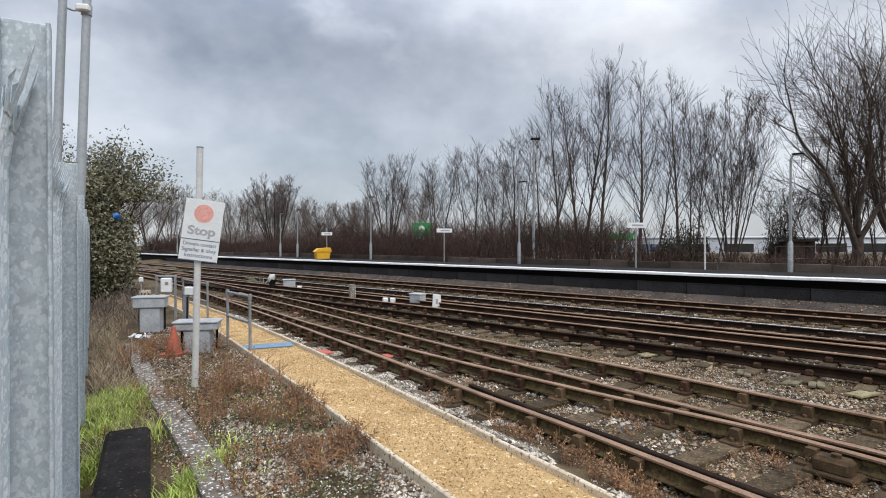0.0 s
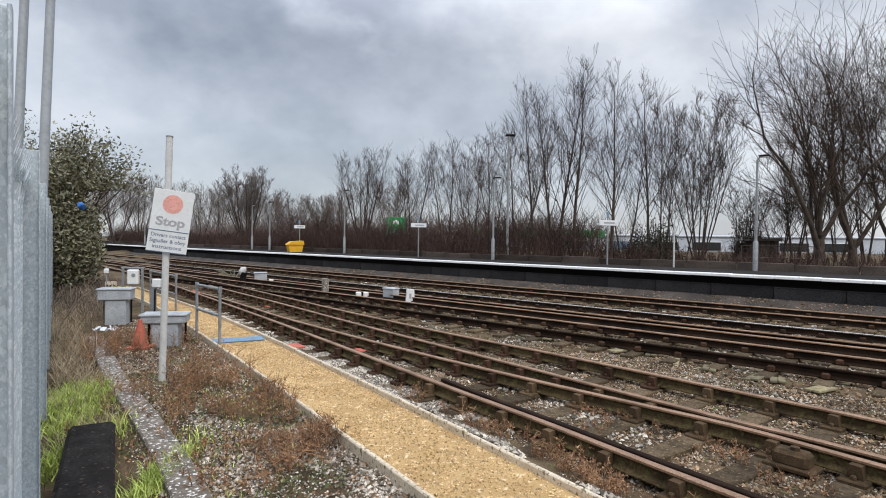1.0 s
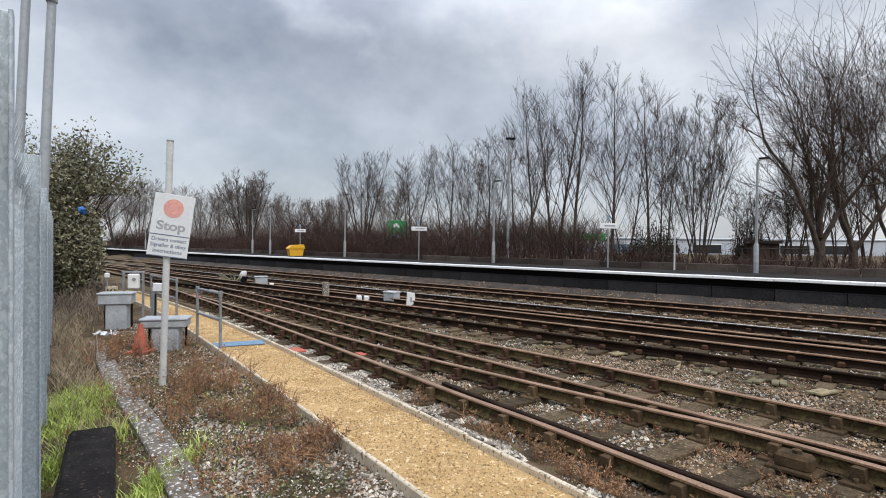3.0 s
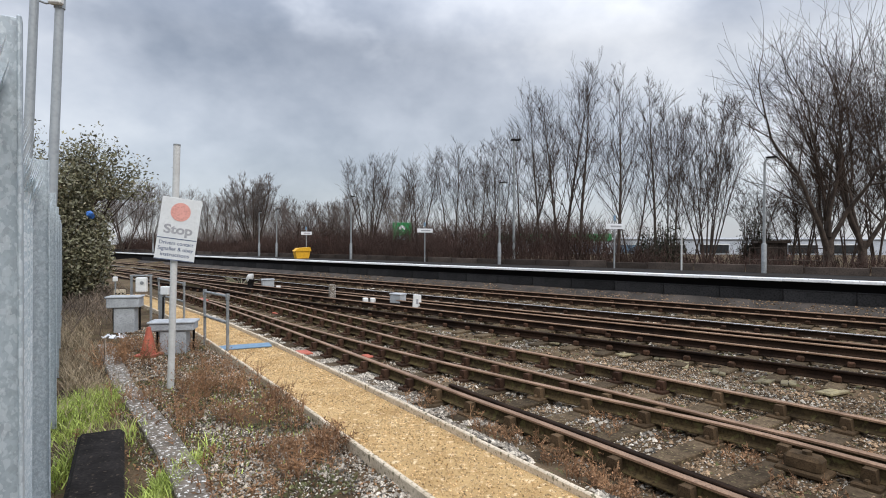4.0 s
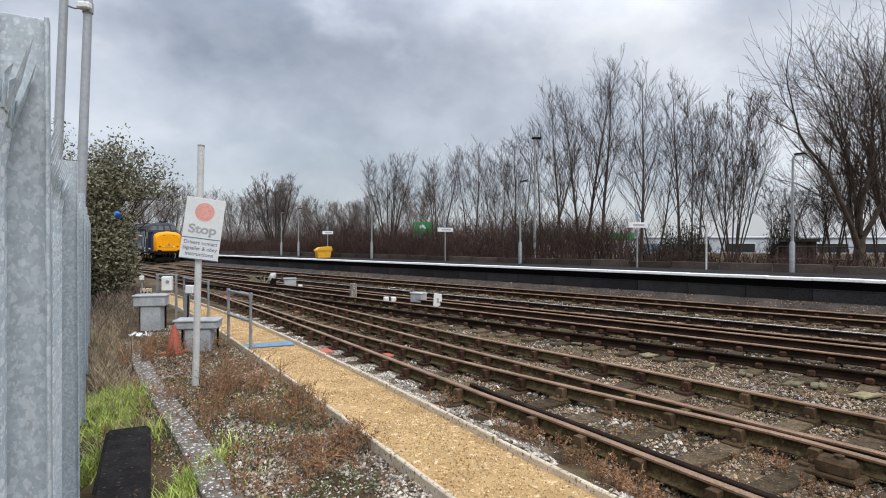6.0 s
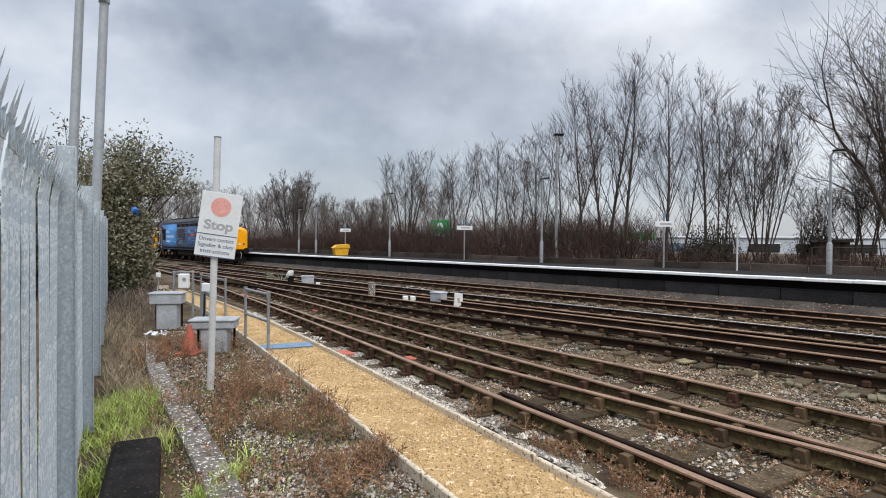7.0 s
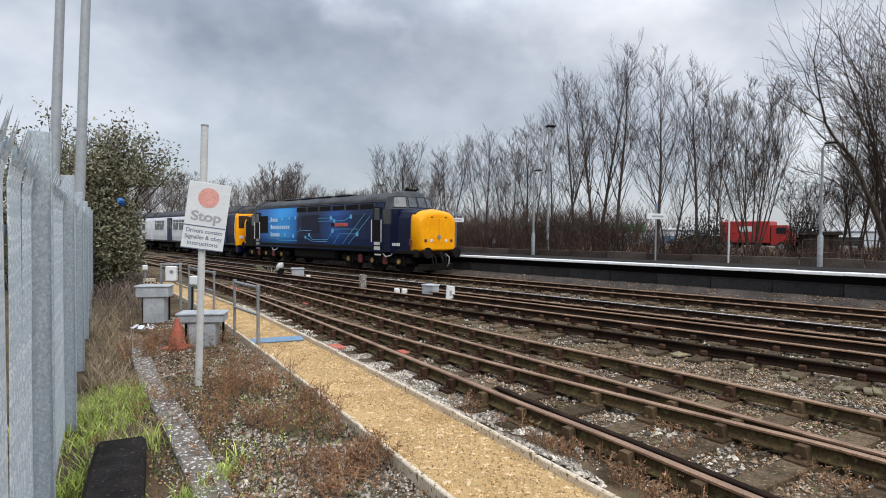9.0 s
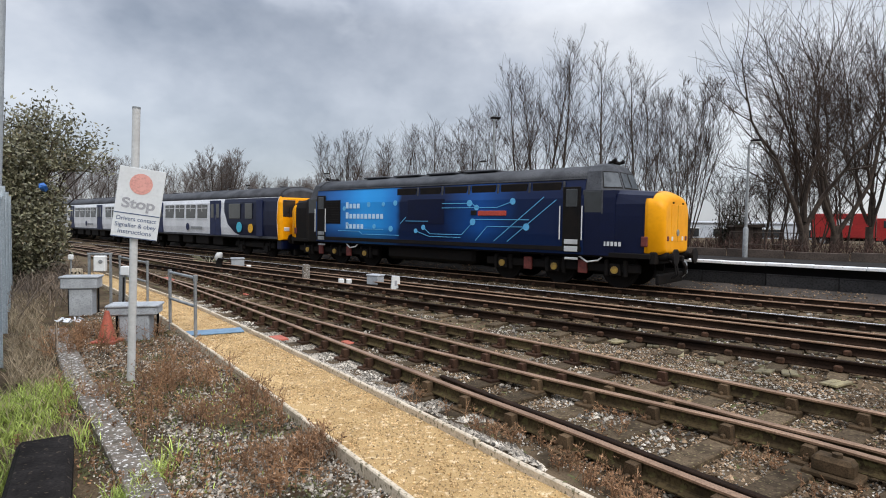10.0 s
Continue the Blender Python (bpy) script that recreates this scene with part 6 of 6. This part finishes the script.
        for k in range(5):
            part("number_bar", Shape().box((7.42 + k * 0.12, sy * 1.29, 1.36), (0.075, 0.02, 0.13)), "signface", lo)
        part("panel_door", Shape().box((0.15, sy * 1.368, 2.35), (1.9, 0.015, 0.95), 0.004), "navy", lo)
    for e in (1, -1):
        dark = "navy" if e > 0 else "under"
        # cab with raked windscreen, and the bonnet
        secs = [(e * x, mirrored([(0.0, 1.0), (w, 1.0), (w + 0.02, 2.3), (w, 2.75), (w - 0.04, 2.97), (0.0, 2.97)])) for x, w in ((6.75, 1.33), (7.3, 1.33), (7.7, 1.2))]
        part("cab", loft(secs), dark, lo, "", False)
        # the upper cab: swept-back corners under a domed roof
        rings = [[(e * x, y, z) for x, y in ((6.74, -w0), (x1, -w0), (x2, -w2), (x2, w2), (x1, w0), (6.74, w0))]
                 for z, w0, x1, x2, w2 in ((2.96, 1.30, 7.28, 7.74, 0.62), (3.58, 1.10, 7.16, 7.50, 0.54), (3.78, 0.80, 7.06, 7.34, 0.42), (3.88, 0.35, 6.95, 7.15, 0.22))]
        band = [(k, (k + 1) % 6, 6 + (k + 1) % 6, 6 + k) for k in range(6)]
        part("cab_upper", Shape().add(rings[0] + rings[1], band), "roofgrey", lo)
        part("cab_roof", Shape().add(rings[1] + rings[2], band).add(rings[2] + rings[3], band).add(rings[3], [(0, 1, 2, 3, 4, 5)]), "roofgrey", lo, "grey domed cab roof")
        for k, u0, u1 in ((1, 0.1, 0.94), (2, 0.03, 0.48), (2, 0.52, 0.97), (3, 0.06, 0.9)):
            p00, p10, p01, p11 = (Vector(q) for q in (rings[0][k], rings[0][k + 1], rings[1][k], rings[1][k + 1]))
            nrm = (p10 - p00).cross(p01 - p00).normalized()
            if nrm.x * e < 0:
                nrm = -nrm

            def plate(a0, a1, b0, b1, lift):
                c = [p00.lerp(p10, u).lerp(p01.lerp(p11, u), v) for u, v in ((a0, b0), (a1, b0), (a1, b1), (a0, b1))]
                return Shape().add([q + nrm * lift for q in c] + [q - nrm * 0.01 for q in c], [(0, 1, 2, 3), (0, 1, 5, 4), (1, 2, 6, 5), (2, 3, 7, 6), (3, 0, 4, 7)])
            ws = part("windscreen", plate(u0 + 0.03, u1 - 0.03, 0.20, 0.93, 0.012), "cabglass", lo)
            part("surround", plate(u0, u1, 0.14, 0.98, 0.006), "black", ws)
        bon = []
        for x, w, top in ((7.5, 1.2, 3.05), (8.55, 1.18, 2.98), (8.78, 1.15, 2.96)):
            bon.append((e * x, mirrored([(0.0, 1.0), (w, 1.0), (w + 0.01, 2.2), (w, 2.55), (w - 0.1, top - 0.18), (w - 0.32, top - 0.06), (0.0, top)])))
        part("bonnet", loft(bon), dark, lo)
        tip = []
        for u in range(8):
            c = u / 7
            x = 8.60 + 0.53 * math.sin(c * 1.571)
            draw = 1 - math.cos(c * 1.571)
            w, top, low = 1.195 - 0.24 * draw, 2.985 - 0.27 * draw, 1.04 + 0.14 * draw
            arc = [(w - 0.62 + 0.62 * math.cos(g * 0.2618), top - 0.50 + 0.44 * math.sin(g * 0.2618)) for g in range(7)]
            tip.append((e * x, mirrored([(0.0, low), (w - 0.1, low), (w, low + 0.1)] + arc + [(0.0, top)])))
        nt_ = part("nose_end", loft(tip), "nose", lo, "bright yellow rounded nose" if e > 0 else "yellow nose end", True)
        for sy in (-1, 1):
            part("nose_door", Shape().box((e * 9.125, sy * 0.285, 2.0), (0.03, 0.54, 1.1), 0.012), "nose", nt_)
        for y, z in ((-0.78, 1.55), (-0.45, 1.55), (0.45, 1.55), (0.78, 1.55)):
            part("marker_light", Shape().box((e * 9.10, y, z), (0.09, 0.19, 0.17), 0.03), "dullred" if abs(y) > 0.6 else "signface", nt_)
        part("headlight", Shape().disc((e * 9.14, 0, 1.72), 0.10, "x", 0.05, 18), "galvdull", nt_)
        part("nose_seam", Shape().box((e * 9.128, 0, 2.0), (0.034, 0.010, 1.1)), "yellow", nt_)
        for y in (-0.42, 0.42):
            part("lamp_bracket", Shape().box((e * 9.12, y, 2.6), (0.06, 0.12, 0.05), 0.01), "under", nt_)
        part("horn_box", Shape().box((e * 7.1, 0, 3.92), (0.25, 0.42, 0.1), 0.03).tube([(e * 7.05, 0.3, 3.88), (e * 7.3, 0.3, 3.98)], [0.03, 0.07], 8).tube([(e * 7.05, -0.3, 3.88), (e * 7.3, -0.3, 3.98)], [0.03, 0.07], 8), "under", lo)
        for sy in (-1, 1):
            part("cab_window", Shape().box((e * 7.03, sy * 1.335, 2.62), (0.58, 0.03, 0.66), 0.02), "glass", lo, "cab side window")
            part("window_frame", Shape().box((e * 7.03, sy * 1.328, 2.62), (0.66, 0.03, 0.74), 0.03), "roofgrey", lo)
            dr = part("cab_door", Shape().box((e * 6.35, sy * 1.362, 2.15), (0.62, 0.03, 1.9), 0.02), "under", lo)
            part("door_window", Shape().box((e * 6.35, sy * 1.385, 2.75), (0.4, 0.02, 0.55), 0.01), "glass", dr)
            for dx in (-0.38, 0.38):
                part("grab_rail", Shape().tube([(e * 6.35 + dx, sy * 1.43, 1.45), (e * 6.35 + dx, sy * 1.43, 2.5)], 0.018, 8), "white", dr)
            part("door_step", Shape().box((e * 6.35, sy * 1.345, 1.38), (0.46, 0.1, 0.15), 0.01).box((e * 6.35, sy * 1.345, 1.16), (0.46, 0.1, 0.17), 0.01).box((e * 6.35, sy * 1.33, 0.86), (0.42, 0.1, 0.07), 0.01), "signpost" if e > 0 else "galvdull", lo)
            bf = part("buffer", Shape().tube([(e * 8.85, sy * 0.87, 1.02), (e * 9.2, sy * 0.87, 1.02)], 0.13, 16).tube([(e * 9.2, sy * 0.87, 1.02), (e * 9.36, sy * 0.87, 1.02)], 0.09, 16)
                      .tube([(e * 9.36, sy * 0.87, 1.02), (e * 9.42, sy * 0.87, 1.02)], 0.24, 20), "under", lo, "black round buffer")
            part("lower_light", Shape().box((e * 8.6, sy * 1.2, 1.45), (0.2, 0.05, 0.3), 0.03), "dullred", lo, "red side panel")
        part("buffer_beam", Shape().box((e * 8.85, 0, 0.98), (0.2, 2.4, 0.36), 0.03), "under", lo)
        part("coupling", Shape().box((e * 9.1, 0, 0.95), (0.5, 0.16, 0.2), 0.04).tube([(e * 9.25, 0, 0.95), (e * 9.42, 0, 0.7), (e * 9.38, 0, 0.5)], 0.05, 8), "under", lo)
        for y in (-0.5, -0.3, 0.35, 0.55):
            part("brake_pipe", Shape().tube([(e * 9.0, y, 0.95), (e * 9.25, y, 0.8), (e * 9.28, y * 0.9, 0.5), (e * 9.15, y * 0.9, 0.38)], 0.03, 8), "galvdull" if y > 0.4 else "black", lo)
        part("plough", Shape().box((e * 8.95, 0, 0.36), (0.12, 2.1, 0.3), 0.03), "under", lo)
    for i in range(4):
        part("roof_hatch", Shape().box((-3.6 + i * 1.9, 0, 3.86), (1.5, 1.2, 0.07), 0.03), "roofgrey", lo)
    part("exhaust", Shape().box((1.2, 0, 3.93), (0.9, 0.3, 0.08), 0.03), "under", lo)
    part("fuel_tank", Shape().box((0, 0, 0.72), (4.6, 2.1, 0.6), 0.12), "under", lo)
    part("solebar", Shape().box((0, 0, 1.02), (17.6, 2.5, 0.16), 0.02), "under", lo)
    bogie(lo, 5.65, (-2.05, 0.0, 2.05), 0.57, True)
    bogie(lo, -5.65, (-2.05, 0.0, 2.05), 0.57, True)
    return lo


def carriage(front, label):
    ca = thing("train_carriage", label, "train carriage", "hauled carriages")
    L = 9.9
    side = [(0.0, 1.0), (1.33, 1.0), (1.40, 1.5), (1.41, 2.2), (1.36, 2.9), (1.28, 3.12)]
    part("body", shell(mirrored(side + [(0.0, 3.12)]), -L, L, 3), "trainwhite", ca, "white bodyside")
    part("roof", shell(mirrored([(0.0, 3.1), (1.28, 3.12), (1.16, 3.36), (0.9, 3.55), (0.5, 3.68), (0.0, 3.72)]), -L, L, 3), "roofgrey", ca, "grey ribbed roof", True)
    for i in range(12):
        part("roof_rib", Shape().box((-9 + i * 1.64, 0, 3.70), (0.08, 1.4, 0.05), 0.01), "roofgrey", ca)
    for sy in (-1, 1):
        for x in (-4.6, 3.4):
            for dx in (-0.33, 0.33):
                d = part("door", Shape().box((x + dx, sy * 1.4, 2.05), (0.64, 0.05, 2.0), 0.02), "doordark", ca, "dark blue sliding door leaf")
                part("door_window", Shape().box((x + dx, sy * 1.425, 2.45), (0.36, 0.02, 0.8), 0.01), "glass", d)
        for x in (-8.4, -7.0, -2.9, -1.35, 0.2, 1.75, 5.6, 7.1):
            if front and x > 5:
                continue
            w = part("window", Shape().box((x, sy * 1.405, 2.42), (1.25, 0.04, 0.82), 0.02), "glass", ca)
            part("window_bar", Shape().box((x, sy * 1.425, 2.62), (1.25, 0.02, 0.04)).box((x, sy * 1.425, 2.62), (0.04, 0.02, 0.4)), "signface", w)
            part("window_rim", Shape().box((x, sy * 1.418, 2.86), (1.33, 0.02, 0.05)).box((x, sy * 1.418, 1.99), (1.33, 0.02, 0.05)), "trainwhite", w)
        part("emblem", Shape().disc((-0.2, sy * 1.425, 1.5), 0.22, "y", 0.02, 20), "doordark", ca)
        part("name_bar", Shape().box((1.0, sy * 1.42, 1.45), (1.5, 0.01, 0.14)), "galvdull", ca)
        part("sill_band", Shape().box((0, sy * 1.36, 1.05), (2 * L, 0.06, 0.12), 0.01), "roofgrey", ca)
        if front:
            fl = [(6.4, 1.03, 1.35), (5.6, 1.25, 1.375), (4.9, 1.7, 1.412), (4.5, 2.4, 1.41), (4.42, 2.9, 1.372), (4.4, 3.1, 1.30)]
            pnl = Shape()
            for x, z, w in fl:
                pnl.v += [(x, sy * w, z), (L + 0.01, sy * w, z), (x, sy * (w + 0.014), z), (L + 0.01, sy * (w + 0.014), z)]
            for i in range(5):
                b = i * 4
                pnl.f += [(b + 2, b + 3, b + 7, b + 6), (b, b + 4, b + 5, b + 1), (b, b + 2, b + 6, b + 4), (b + 1, b + 5, b + 7, b + 3)]
            part("livery_panel", pnl, "navy", ca, "navy curved end livery")
            for x, w in ((5.7, 1.25), (7.2, 0.75)):
                part("window", Shape().box((x, sy * 1.43, 2.42), (w, 0.05, 0.82), 0.01), "glass", ca)
            part("cab_door", Shape().box((8.3, sy * 1.44, 2.05), (0.6, 0.03, 1.9), 0.01), "doordark", ca)
            part("livery_dot", Shape().disc((6.2, sy * 1.445, 1.55), 0.28, "y", 0.02, 20), "cyan", ca)
            part("livery_dot", Shape().disc((7.4, sy * 1.445, 1.5), 0.24, "y", 0.02, 20), "yellow", ca)
    if front:
        part("yellow_end", loft([(L, mirrored([(0.0, 0.95), (1.34, 0.95), (1.40, 2.0), (1.34, 2.9), (1.22, 3.16), (0.0, 3.16)])),
                                 (L + 0.16, mirrored([(0.0, 0.95), (1.30, 0.95), (1.36, 2.0), (1.28, 2.85), (1.12, 3.10), (0.0, 3.12)])),
                                 (L + 0.25, mirrored([(0.0, 1.0), (1.18, 1.0), (1.22, 2.0), (1.14, 2.8), (1.0, 3.02), (0.0, 3.05)]))]), "nose", ca, "yellow cab end")
        part("end_dome", loft([(L - 0.02, mirrored([(0.0, 3.1), (1.24, 3.14), (1.13, 3.36), (0.88, 3.54), (0.5, 3.66), (0.0, 3.70)])),
                               (L + 0.14, mirrored([(0.0, 3.09), (1.14, 3.1), (1.0, 3.26), (0.76, 3.38), (0.4, 3.45), (0.0, 3.48)]))]), "roofgrey", ca, "grey roof dome over the cab", True)
        for y, w in ((-0.85, 0.72), (0.0, 0.62), (0.85, 0.72)):
            ws = part("windscreen", Shape().box((L + 0.25, y, 2.55), (0.05, w, 0.85), 0.02), "glass", ca)
            part("wiper", Shape().box((L + 0.285, y, 2.35), (0.02, 0.03, 0.5)), "black", ws)
        for y in (-1.0, 1.0):
            part("headlight", Shape().box((L + 0.25, y, 1.5), (0.06, 0.32, 0.2), 0.03), "signface", ca)
        part("skirt", Shape().box((L - 0.1, 0, 0.7), (0.5, 2.4, 0.5), 0.06), "navy", ca)
        part("coupler", Shape().box((L + 0.45, 0, 0.95), (0.7, 0.3, 0.3), 0.05), "under", ca)
    for i, (x, w) in enumerate(((-3.0, 1.8), (-0.8, 1.4), (1.2, 1.7), (3.2, 1.2))):
        part("equipment_box", Shape().box((x, -0.75, 0.72), (w, 0.8, 0.5), 0.04).box((x, 0.75, 0.72), (w, 0.8, 0.5), 0.04), "under", ca)
    part("underframe", Shape().box((0, 0, 0.97), (2 * L - 0.4, 2.3, 0.12), 0.02), "under", ca)
    bogie(ca, 7.1, (-1.3, 1.3), 0.42, False)
    bogie(ca, -7.1, (-1.3, 1.3), 0.42, False)
    return ca


loco = locomotive()
car_a = carriage(True, "white railway carriage with a navy and yellow end")
wheels_a = len(WHEELS)
car_b = carriage(False, "white railway carriage with dark blue doors")
car_c = carriage(False, "white railway carriage with dark blue doors")


# ---- the lorry on the road beyond ----
def lorry():
    lr_ = thing("red_lorry", "red box lorry driving on the road beyond the trees", "lorry")
    part("box_body", Shape().box((-0.55, 0, 1.8), (4.5, 2.3, 2.1), 0.06), "redpaint", lr_)
    part("cab", Shape().prism([(1.8, 0.6), (3.5, 0.6), (3.5, 1.6), (3.1, 2.45), (1.8, 2.45)], -1.1, 1.1), "redpaint", lr_)
    for sy in (-1, 1):
        part("cab_window", Shape().box((2.65, sy * 1.11, 1.95), (0.8, 0.03, 0.6), 0.02), "glass", lr_)
        part("panel_bar", Shape().box((-0.4, sy * 1.16, 2.1), (1.1, 0.02, 0.5)), "signface", lr_)
    part("windscreen", Shape().box((3.33, 0, 2.0), (0.1, 1.9, 0.7), 0.02), "glass", lr_)
    part("chassis", Shape().box((0.2, 0, 0.65), (6.0, 1.0, 0.3), 0.03), "under", lr_)
    for x in (2.7, -1.9):
        for sy in (-1, 1):
            wh = part("wheel", Shape().tube([(x, sy * 0.85, 0.45), (x, sy * 1.12, 0.45)], 0.45, 18), "black", lr_)
            part("rim", Shape().tube([(x, sy * 1.12, 0.45), (x, sy * 1.13, 0.45)], 0.24, 14), "galvdull", wh)
    return lr_


truck = lorry()


# ---- what moves ----
# how far up the line the front of the locomotive stands, second by second
NOSE = [(0.0, 121.9), (5.5, 61.0), (7.0, 43.4), (7.5, 37.5), (8.0, 31.4), (8.5, 25.0), (9.0, 18.6), (9.5, 12.3), (10.0, 5.9)]


def nose_at(t):
    for (a, u), (b, v) in zip(NOSE, NOSE[1:]):
        if t <= b:
            return u + (v - u) * (t - a) / (b - a)
    return NOSE[-1][1]


def motions():
    times = [0.0, 1.0, 2.0, 3.0, 4.0, 5.0, 5.5, 6.0, 6.5, 7.0, 7.5, 8.0, 8.5, 9.0, 9.5, 10.0]
    for ob, back, reach in ((loco, 9.1, 5.6), (car_a, 9.1 + 9.3 + 10.5, 7.1), (car_b, 9.1 + 9.3 + 30.8, 7.1), (car_c, 9.1 + 9.3 + 51.1, 7.1)):
        rows = []
        for t in times:
            s = nose_at(t) + back
            f, r = along(s - reach, 17.4), along(s + reach, 17.4)
            rows.append((t, pose((f[0] + r[0]) / 2, (f[1] + r[1]) / 2, 0.1, 0, 0, math.degrees(math.atan2(f[1] - r[1], f[0] - r[0])))))
        walk(ob, rows)
    for ob, x, r in WHEELS:
        walk(ob, [(i / 30, pose(x, 0, r, 0, math.degrees((121.9 - nose_at(i / 30)) / r), 0)) for i in range(301)])
    rows = []
    for t, s in ((0.0, 139.0), (5.5, 63.0), (7.5, 36.0), (8.5, 21.6), (10.0, 0.8)):
        rows.append((t, pose(Q * (60 - s - 4.1), Q * (60 + s + 4.1), 0.6, 0, 0, -45)))
    walk(truck, rows)


motions()
